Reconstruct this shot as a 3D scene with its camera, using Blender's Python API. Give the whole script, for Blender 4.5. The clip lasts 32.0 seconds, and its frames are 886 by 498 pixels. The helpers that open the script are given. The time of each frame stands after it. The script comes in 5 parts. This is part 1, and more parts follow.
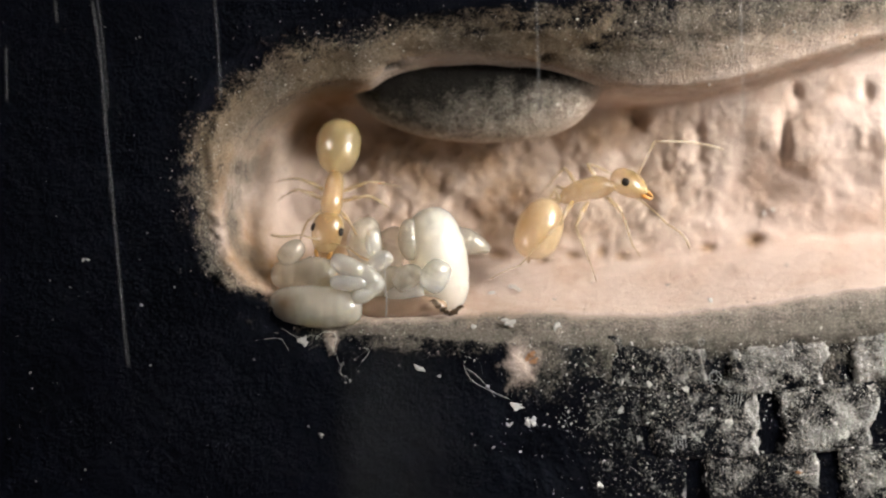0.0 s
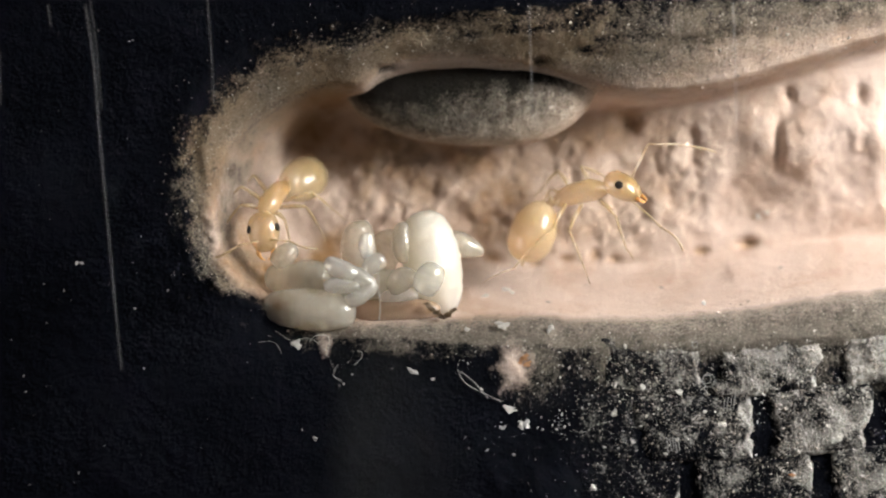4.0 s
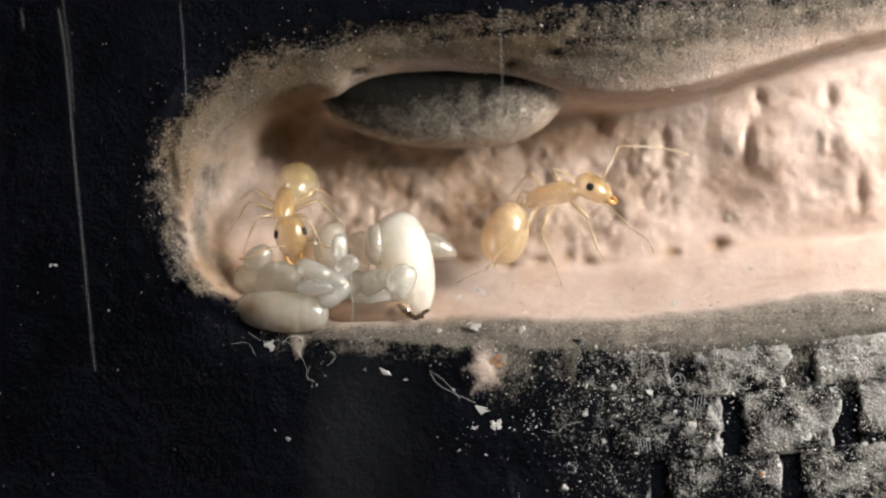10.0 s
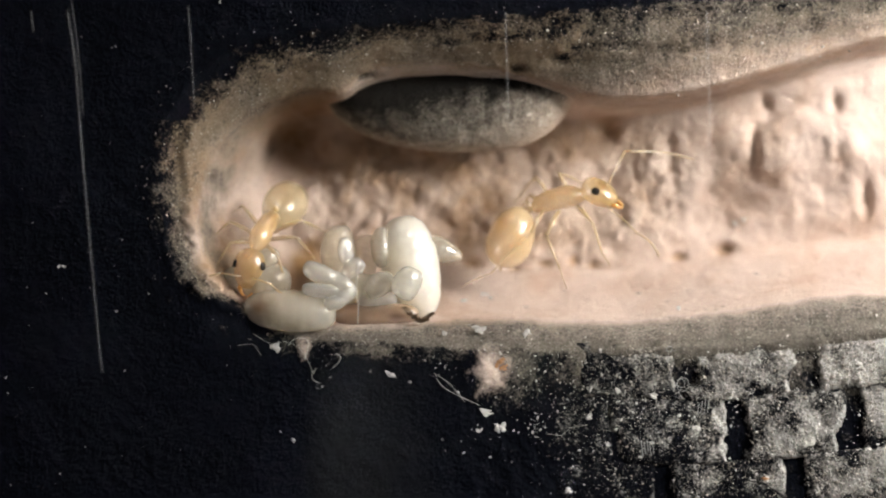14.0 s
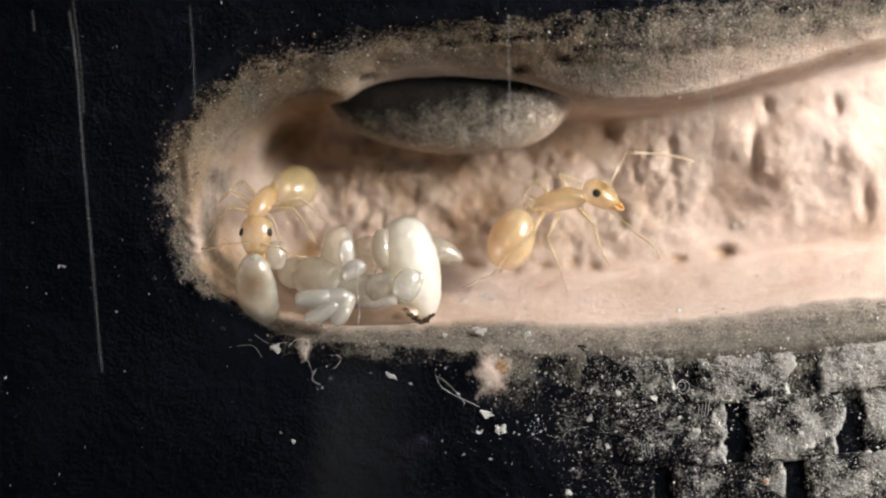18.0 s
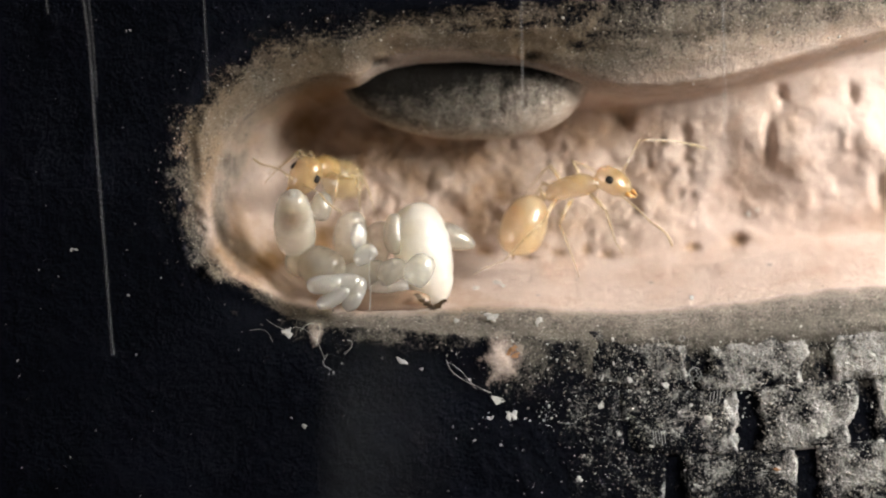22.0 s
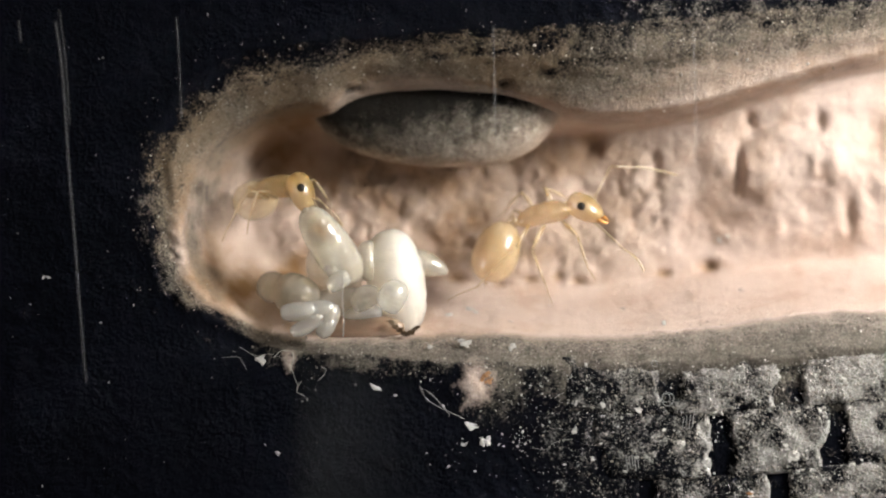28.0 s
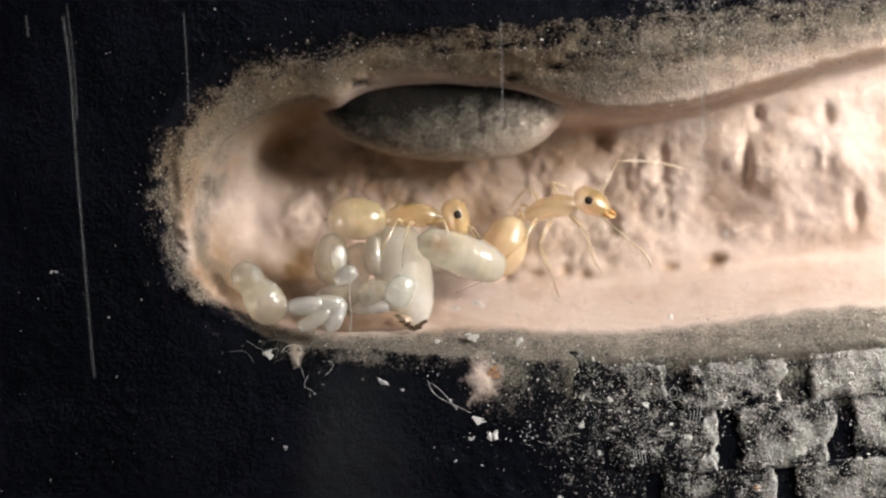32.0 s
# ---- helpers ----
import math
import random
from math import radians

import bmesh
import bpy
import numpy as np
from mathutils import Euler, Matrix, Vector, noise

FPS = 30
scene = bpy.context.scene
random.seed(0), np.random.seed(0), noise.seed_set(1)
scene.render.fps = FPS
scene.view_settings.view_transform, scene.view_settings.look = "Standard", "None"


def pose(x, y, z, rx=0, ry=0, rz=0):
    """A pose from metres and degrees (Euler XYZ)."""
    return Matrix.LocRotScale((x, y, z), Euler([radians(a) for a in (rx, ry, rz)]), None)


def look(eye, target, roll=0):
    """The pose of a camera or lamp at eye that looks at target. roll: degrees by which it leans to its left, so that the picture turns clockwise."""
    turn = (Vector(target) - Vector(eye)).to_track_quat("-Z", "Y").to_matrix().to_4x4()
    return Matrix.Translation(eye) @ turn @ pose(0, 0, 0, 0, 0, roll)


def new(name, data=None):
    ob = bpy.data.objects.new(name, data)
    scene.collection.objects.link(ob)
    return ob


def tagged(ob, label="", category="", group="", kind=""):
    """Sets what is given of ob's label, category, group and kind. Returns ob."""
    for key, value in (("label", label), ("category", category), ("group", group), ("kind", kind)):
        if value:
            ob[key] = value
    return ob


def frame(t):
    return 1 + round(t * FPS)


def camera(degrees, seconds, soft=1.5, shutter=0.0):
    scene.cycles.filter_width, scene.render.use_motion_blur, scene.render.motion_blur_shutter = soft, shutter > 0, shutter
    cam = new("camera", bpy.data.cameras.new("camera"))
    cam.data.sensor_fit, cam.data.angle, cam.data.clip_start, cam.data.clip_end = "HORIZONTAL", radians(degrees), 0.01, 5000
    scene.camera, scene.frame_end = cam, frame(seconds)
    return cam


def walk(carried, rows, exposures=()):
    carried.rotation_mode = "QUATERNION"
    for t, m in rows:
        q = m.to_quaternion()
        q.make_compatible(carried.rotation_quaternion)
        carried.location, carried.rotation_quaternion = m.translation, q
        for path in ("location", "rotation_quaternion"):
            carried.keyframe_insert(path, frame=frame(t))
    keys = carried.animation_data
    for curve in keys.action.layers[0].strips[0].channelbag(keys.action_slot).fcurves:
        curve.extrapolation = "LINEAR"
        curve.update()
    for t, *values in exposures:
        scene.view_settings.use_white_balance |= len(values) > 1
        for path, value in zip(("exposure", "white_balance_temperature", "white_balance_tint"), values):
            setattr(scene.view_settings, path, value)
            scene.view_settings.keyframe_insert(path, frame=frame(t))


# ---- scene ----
cam = camera(30, 32.0, soft=2.1)
cam.data.dof.use_dof = True
cam.data.dof.focus_distance = 0.0604
cam.data.dof.aperture_fstop = 35
PATH = [
    (0, (0.000331, -0.059779, 0.059933), (0.000013, 0.000220, 0.059998), -0.036),
    (0.5, (0.000188, -0.059784, 0.059926), (-0.000011, 0.000215, 0.060004), -0.079),
    (1, (0.000270, -0.059756, 0.060405), (0.000128, 0.000243, 0.060094), -0.014),
    (1.5, (0.000404, -0.059788, 0.059961), (0.000169, 0.000212, 0.060092), -0.037),
    (2, (0.000340, -0.059763, 0.059812), (0.000133, 0.000236, 0.060056), -0.016),
    (2.5, (0.000305, -0.059800, 0.060072), (0.000046, 0.000199, 0.060051), 0.059),
    (4.5, (0.000585, -0.059805, 0.059894), (0.000313, 0.000194, 0.060116), -0.128),
    (5, (0.000575, -0.059871, 0.060115), (0.000537, 0.000129, 0.060002), 0.038),
    (5.5, (0.000762, -0.059972, 0.059832), (0.000690, 0.000027, 0.060095), -0.100),
    (6, (0.000592, -0.059899, 0.059893), (0.000737, 0.000101, 0.060083), -0.219),
    (6.5, (0.000453, -0.059889, 0.060220), (0.000782, 0.000110, 0.060104), -0.141),
    (7, (0.001030, -0.059918, 0.059944), (0.000790, 0.000082, 0.060067), -0.136),
    (7.5, (0.001016, -0.059947, 0.059667), (0.000545, 0.000051, 0.059958), -0.181),
    (8, (0.000839, -0.059977, 0.060074), (0.000696, 0.000022, 0.059986), -0.248),
    (8.5, (0.000811, -0.059951, 0.059797), (0.000908, 0.000048, 0.060104), -0.314),
    (9, (0.001091, -0.060127, 0.059615), (0.001281, -0.000128, 0.059902), -0.400),
    (9.5, (0.000866, -0.060086, 0.059633), (0.001140, -0.000088, 0.059993), -0.186),
    (10, (0.000979, -0.060207, 0.059844), (0.001262, -0.000209, 0.060160), -0.184),
    (10.5, (0.001081, -0.060183, 0.059874), (0.001359, -0.000184, 0.060064), -0.292),
    (11, (0.001154, -0.060310, 0.059762), (0.001299, -0.000311, 0.060132), -0.021),
    (11.5, (0.001246, -0.060319, 0.059897), (0.001153, -0.000320, 0.060174), 0.084),
    (12, (0.001342, -0.060349, 0.059428), (0.001134, -0.000355, 0.060264), 0.073),
    (12.5, (0.001166, -0.060489, 0.059770), (0.000971, -0.000491, 0.060253), 0.285),
    (13, (0.001299, -0.060517, 0.059365), (0.000926, -0.000527, 0.060354), 0.220),
    (13.5, (0.001269, -0.060461, 0.060031), (0.001046, -0.000462, 0.060282), 0.239),
    (14, (0.001457, -0.060513, 0.059661), (0.001066, -0.000518, 0.060275), 0.123),
    (14.5, (0.001190, -0.060442, 0.059521), (0.001075, -0.000447, 0.060259), 0.237),
    (16.5, (0.001055, -0.060472, 0.059758), (0.001021, -0.000475, 0.060354), 0.374),
    (17, (0.001432, -0.060466, 0.059383), (0.001012, -0.000475, 0.060331), 0.304),
    (17.5, (0.001698, -0.060564, 0.059293), (0.001054, -0.000576, 0.060307), 0.167),
    (18, (0.001167, -0.060459, 0.059735), (0.001032, -0.000462, 0.060327), 0.329),
    (18.5, (0.001286, -0.060525, 0.059505), (0.001051, -0.000530, 0.060276), 0.384),
    (19, (0.001397, -0.060495, 0.059551), (0.001057, -0.000500, 0.060268), 0.426),
    (19.5, (0.001008, -0.060453, 0.059533), (0.001014, -0.000458, 0.060264), 0.468),
    (20, (0.001440, -0.060432, 0.059532), (0.000928, -0.000438, 0.060183), 0.539),
    (20.5, (0.001093, -0.060464, 0.059741), (0.000877, -0.000466, 0.060230), 0.604),
    (21, (0.001123, -0.060454, 0.059786), (0.000819, -0.000455, 0.060094), 0.551),
    (21.5, (0.001258, -0.060352, 0.059498), (0.000520, -0.000357, 0.059644), 0.762),
    (22, (0.001385, -0.060386, 0.059386), (0.000604, -0.000393, 0.059799), 0.687),
    (22.5, (0.001139, -0.060439, 0.059855), (0.000767, -0.000440, 0.060068), 0.599),
    (23, (0.001575, -0.060479, 0.059250), (0.000940, -0.000488, 0.060089), 0.474),
    (23.5, (0.001691, -0.060504, 0.059134), (0.000916, -0.000519, 0.060237), 0.406),
    (24, (0.001417, -0.060401, 0.059682), (0.000922, -0.000406, 0.060337), 0.493),
    (24.5, (0.001187, -0.060449, 0.059623), (0.001095, -0.000454, 0.060341), 0.344),
    (26.5, (0.001042, -0.060563, 0.059434), (0.001158, -0.000575, 0.060631), 0.449),
    (27, (0.001575, -0.060568, 0.058805), (0.001438, -0.000590, 0.060433), 0.193),
    (27.5, (0.000949, -0.060572, 0.059546), (0.001634, -0.000585, 0.060577), 0.249),
    (28, (0.001049, -0.060533, 0.059060), (0.001567, -0.000560, 0.060759), 0.465),
    (28.5, (0.001188, -0.060591, 0.059550), (0.001354, -0.000602, 0.060646), 0.524),
    (29, (0.001200, -0.060492, 0.059171), (0.001459, -0.000507, 0.060513), 0.459),
    (29.5, (0.001099, -0.060537, 0.059687), (0.001254, -0.000541, 0.060424), 0.487),
    (30, (0.001173, -0.060520, 0.059358), (0.001307, -0.000530, 0.060486), 0.498),
    (30.5, (0.001268, -0.060581, 0.059353), (0.001338, -0.000592, 0.060490), 0.502),
    (31, (0.001190, -0.060535, 0.059329), (0.001339, -0.000547, 0.060490), 0.502),
    (31.5, (0.001243, -0.060614, 0.059433), (0.001331, -0.000624, 0.060529), 0.482),
    (32, (0.000990, -0.060555, 0.059313), (0.001305, -0.000569, 0.060557), 0.448),
]
walk(cam, [(t, look(eye, target, roll)) for t, eye, target, roll in PATH])

# ---- light: a small lamp beside the nest, above and to the right, in a dark room ----
MM = 0.001
world = bpy.data.worlds.new("dark_room")
scene.world = world
world.use_nodes = True
world.node_tree.nodes["Background"].inputs[0].default_value = (0.30, 0.38, 0.60, 1)
world.node_tree.nodes["Background"].inputs[1].default_value = 0.0095
lamp = new("work_lamp", bpy.data.lights.new("work_lamp", "AREA"))
lamp.data.shape, lamp.data.size, lamp.data.energy = "DISK", 0.0145, 0.0326
lamp.data.color = (1.0, 0.96, 0.905)
lamp.matrix_world = look((0.0423, -0.0267, 0.0788), (0.002, 0.003, 0.0605))
scene.view_settings.exposure = 0.0

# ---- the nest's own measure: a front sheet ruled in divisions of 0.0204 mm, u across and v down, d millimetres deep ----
DIV = 32.0 / 1568
REACH = 59.7


def at(u, v, d=0.0):
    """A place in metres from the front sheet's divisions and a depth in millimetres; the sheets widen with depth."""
    k = (1 + d / REACH) * DIV * MM
    return Vector(((u - 784) * k, d * MM, 0.06 + (441 - v) * k))


# ---- materials ----
def nodes_of(name):
    m = bpy.data.materials.new(name)
    m.use_nodes = True
    t = m.node_tree
    return m, t, t.nodes["Principled BSDF"]


def node(t, kind, values=(), **props):
    n = t.nodes.new(kind)
    for key, value in props.items():
        setattr(n, key, value)
    for key, value in dict(values).items():
        n.inputs[key].default_value = value
    return n


def noise_of(t, scale, detail=4.0, rough=0.6, coord=None):
    n = node(t, "ShaderNodeTexNoise", {"Scale": scale, "Detail": detail, "Roughness": rough})
    if coord is None:
        coord = node(t, "ShaderNodeTexCoord").outputs["Object"]
    t.links.new(coord, n.inputs["Vector"])
    return n.outputs["Fac"]


def ramp(t, fac, stops):
    n = node(t, "ShaderNodeValToRGB")
    e = n.color_ramp.elements
    while len(e) < len(stops):
        e.new(0.5)
    for k, (p, c) in enumerate(stops):
        e[k].position = p
        e[k].color = (*c, 1) if len(c) == 3 else c
    t.links.new(fac, n.inputs[0])
    return n.outputs[0]


def mixed(t, fac, a, b, blend="MIX"):
    n = node(t, "ShaderNodeMix", data_type="RGBA", blend_type=blend)
    for k, value in ((0, fac), (6, a), (7, b)):
        if isinstance(value, (int, float)):
            n.inputs[k].default_value = value
        elif isinstance(value, tuple):
            n.inputs[k].default_value = (*value, 1)
        else:
            t.links.new(value, n.inputs[k])
    return n.outputs[2]


def calc(t, op, a, b=0.0, clamp=False):
    n = node(t, "ShaderNodeMath", operation=op, use_clamp=clamp)
    for k, value in ((0, a), (1, b)):
        if isinstance(value, (int, float)):
            n.inputs[k].default_value = value
        else:
            t.links.new(value, n.inputs[k])
    return n.outputs[0]


def bump(t, shader, height, distance, strength=1.0):
    n = node(t, "ShaderNodeBump", {"Strength": strength, "Distance": distance})
    t.links.new(height, n.inputs["Height"])
    t.links.new(n.outputs[0], shader.inputs["Normal"])


def plaster_material():
    """Cast plaster: uncoated pinkish inside, black coat on the face, settled grey grit, brown for dirt and shade."""
    m, t, s = nodes_of("cast_plaster")
    bare_and_light = node(t, "ShaderNodeAttribute", attribute_name="bare_and_light").outputs["Fac"]
    dust_and_light = node(t, "ShaderNodeAttribute", attribute_name="dust_and_light").outputs["Fac"]
    fine, mid, big = noise_of(t, 9000, 4, 0.7), noise_of(t, 1500, 5, 0.65), noise_of(t, 350, 4)
    pink = mixed(t, mid, (0.445, 0.354, 0.300), (0.60, 0.505, 0.447))
    pink = mixed(t, calc(t, "MULTIPLY", big, 0.5), pink, (0.58, 0.45, 0.395))
    pink = mixed(t, ramp(t, fine, [(0.60, (0, 0, 0)), (0.72, (0.5, 0.5, 0.5))]), pink, (0.74, 0.63, 0.54))
    pink = mixed(t, ramp(t, calc(t, "ADD", big, calc(t, "MULTIPLY", mid, 0.5)), [(0.72, (0, 0, 0)), (0.92, (0.55, 0.55, 0.55))]), pink, (0.40, 0.27, 0.19))
    # brown for dirt in the plaster and for shade painted on the walls
    dirt_and_shade = node(t, "ShaderNodeAttribute", attribute_name="stain_and_shade").outputs["Fac"]
    pink = mixed(t, calc(t, "MULTIPLY", dirt_and_shade, calc(t, "ADD", mid, 0.45), True), pink, (0.23, 0.137, 0.066))
    grit = node(t, "ShaderNodeTexVoronoi", {"Scale": 15000.0, "Randomness": 1.0})
    t.links.new(node(t, "ShaderNodeTexCoord").outputs["Object"], grit.inputs["Vector"])
    grains = ramp(t, grit.outputs["Color"], [(0.0, (0.070, 0.062, 0.052)), (0.6, (0.120, 0.107, 0.091)), (0.9, (0.165, 0.149, 0.129)), (1.0, (0.36, 0.34, 0.31))])
    cover = calc(t, "ADD", dust_and_light, calc(t, "MULTIPLY", calc(t, "SUBTRACT", calc(t, "ADD", mid, fine), 1.0), 1.5))
    cover = ramp(t, cover, [(0.35, (0, 0, 0)), (0.85, (1, 1, 1))])
    black = mixed(t, fine, (0.0006, 0.0010, 0.0027), (0.0024, 0.0030, 0.0058))
    grains = mixed(t, calc(t, "MULTIPLY", dirt_and_shade, 0.7), grains, (0.155, 0.106, 0.062))
    coat = mixed(t, cover, black, grains)
    show = calc(t, "ADD", bare_and_light, calc(t, "MULTIPLY", calc(t, "SUBTRACT", calc(t, "ADD", mid, fine), 1.0), 0.45))
    show = ramp(t, show, [(0.22, (0, 0, 0)), (0.78, (1, 1, 1))])
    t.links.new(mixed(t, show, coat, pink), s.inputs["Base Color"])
    s.inputs["Roughness"].default_value = 0.85
    s.inputs["Specular IOR Level"].default_value = 0.05
    bump(t, s, calc(t, "ADD", calc(t, "MULTIPLY", fine, 0.35), mid), 0.00025, 0.6)
    return m


def see_through(t, shader, amount, gloss=0.12, skin=0.045, film=None):
    """Lets part of what lies behind show through thin tissue, under a wet skin."""
    mix = node(t, "ShaderNodeMixShader", {"Fac": amount})
    t.links.new(shader.outputs[0], mix.inputs[1])
    t.links.new(node(t, "ShaderNodeBsdfTransparent").outputs[0], mix.inputs[2])
    wet = node(t, "ShaderNodeMixShader", {"Fac": skin})
    t.links.new(mix.outputs[0], wet.inputs[1])
    shine = node(t, "ShaderNodeBsdfGlossy", {"Roughness": gloss})
    if film:
        t.links.new(film, shine.inputs["Normal"])
    t.links.new(shine.outputs[0], wet.inputs[2])
    t.links.new(wet.outputs[0], t.nodes["Material Output"].inputs["Surface"])


def soft_material(name, base, tint, depth, rough=0.3, clear=0.0, scatter=0.6, freckle=2500.0, relief=0.00002, wet=0.0, ripple=0.0):
    """Living tissue: light sinks in and comes out again."""
    m, t, s = nodes_of(name)
    n = noise_of(t, freckle, 3)
    t.links.new(mixed(t, n, base, tint), s.inputs["Base Color"])
    s.inputs["Roughness"].default_value = rough
    s.inputs["Subsurface Weight"].default_value = scatter
    s.inputs["Subsurface Radius"].default_value = (1.0, 0.95, 0.85)
    s.inputs["Subsurface Scale"].default_value = depth
    s.inputs["Transmission Weight"].default_value = wet
    s.inputs["Coat Weight"].default_value = 1.0
    s.inputs["Coat Roughness"].default_value = 0.16
    film = None
    if ripple:
        wave = node(t, "ShaderNodeBump", {"Strength": 1.0, "Distance": ripple})
        t.links.new(noise_of(t, 3600, 2), wave.inputs["Height"])
        film = wave.outputs[0]
        t.links.new(film, s.inputs["Coat Normal"])
    if clear:
        see_through(t, s, clear, max(rough * 1.6, 0.2), 0.08, film)
    s.inputs["IOR"].default_value = 1.2
    bump(t, s, noise_of(t, freckle * 2, 2), relief, 0.4)
    return m


def plain_material(name, base, tint, rough=0.5, scale=3000.0, metal=0.0, relief=0.00003, clear=0.0):
    m, t, s = nodes_of(name)
    t.links.new(mixed(t, noise_of(t, scale, 4), base, tint), s.inputs["Base Color"])
    s.inputs["Roughness"].default_value = rough
    s.inputs["Metallic"].default_value = metal
    if clear:
        see_through(t, s, clear, 0.6)
    bump(t, s, noise_of(t, scale * 2, 3), relief, 0.5)
    return m


def glass_material():
    m, _, s = nodes_of("clear_glass")
    s.inputs["Base Color"].default_value = (0.985, 0.99, 0.985, 1)
    s.inputs["Roughness"].default_value = 0.0
    s.inputs["Transmission Weight"].default_value = 1.0
    s.inputs["IOR"].default_value = 1.12
    return m


def gut_material():
    """The grub's tissue, with the dark gut showing through near its mouth end."""
    m = soft_material("gutted_grub", (0.85, 0.79, 0.66), (0.94, 0.89, 0.77), 0.0012, 0.12, 0.40, 0.9, 1000.0, 0.00005, wet=0.45, ripple=0.000008)
    t = m.node_tree
    s = t.nodes["Principled BSDF"]
    was = s.inputs["Base Color"].links[0].from_socket
    d = node(t, "ShaderNodeVectorMath", operation="DISTANCE")
    t.links.new(node(t, "ShaderNodeTexCoord").outputs["Object"], d.inputs[0])
    d.inputs[1].default_value = (0.00108, 0.0, 0.00062)
    spot = ramp(t, calc(t, "ADD", calc(t, "MULTIPLY", d.outputs["Value"], 900.0), calc(t, "MULTIPLY", noise_of(t, 2200), 0.5)), [(0.15, (0.95, 0.95, 0.95)), (1.0, (0, 0, 0))])
    t.links.new(mixed(t, spot, was, (0.30, 0.15, 0.045)), s.inputs["Base Color"])
    return m


def grit_material():
    """Plaster whose skin is a crust of fine pale and dark grains."""
    m, t, s = nodes_of("gritty_plaster")
    place = node(t, "ShaderNodeTexCoord").outputs["Object"]
    grit = node(t, "ShaderNodeTexVoronoi", {"Scale": 6200.0, "Randomness": 1.0})
    t.links.new(place, grit.inputs["Vector"])
    mid, fine = noise_of(t, 1300, 4), noise_of(t, 16000, 3)
    grain = ramp(t, grit.outputs["Color"], [(0.0, (0.09, 0.078, 0.062)), (0.4, (0.24, 0.215, 0.18)), (0.8, (0.38, 0.35, 0.30)), (1.0, (0.68, 0.64, 0.57))])
    base = mixed(t, calc(t, "MULTIPLY", mid, 0.35), grain, (0.30, 0.255, 0.21))
    pits = ramp(t, calc(t, "ADD", fine, calc(t, "MULTIPLY", mid, 0.6)), [(0.62, (0.9, 0.9, 0.9)), (0.72, (0, 0, 0))])
    bare_and_light = node(t, "ShaderNodeAttribute", attribute_name="bare_and_light").outputs["Fac"]
    base = mixed(t, calc(t, "MULTIPLY", pits, 0.75), base, (0.06, 0.052, 0.042))
    base = mixed(t, calc(t, "MULTIPLY", bare_and_light, 0.8), base, (0.47, 0.37, 0.30))
    # black coat thins by an attribute that also paints the lobe's shade
    dust_and_light = node(t, "ShaderNodeAttribute", attribute_name="dust_and_light").outputs["Fac"]
    cover = calc(t, "ADD", dust_and_light, calc(t, "MULTIPLY", calc(t, "SUBTRACT", calc(t, "ADD", mid, fine), 1.0), 0.8))
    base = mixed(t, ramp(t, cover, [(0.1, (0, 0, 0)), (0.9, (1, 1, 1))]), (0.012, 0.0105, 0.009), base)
    t.links.new(base, s.inputs["Base Color"])
    s.inputs["Roughness"].default_value = 0.9
    s.inputs["Specular IOR Level"].default_value = 0.15
    bump(t, s, calc(t, "ADD", calc(t, "MULTIPLY", grit.outputs["Distance"], 0.5), calc(t, "ADD", fine, mid)), 0.00011, 0.55)
    return m


def grain_material():
    """Loose plaster grains, each of its own shade."""
    m, t, s = nodes_of("plaster_grains")
    own = node(t, "ShaderNodeNewGeometry").outputs["Random Per Island"]
    shade = ramp(t, own, [(0.0, (0.05, 0.045, 0.04)), (0.5, (0.17, 0.155, 0.13)), (0.8, (0.32, 0.29, 0.25)), (1.0, (0.62, 0.60, 0.57))])
    t.links.new(mixed(t, noise_of(t, 20000, 2), shade, (0.25, 0.22, 0.19)), s.inputs["Base Color"])
    s.inputs["Roughness"].default_value = 0.55
    return m


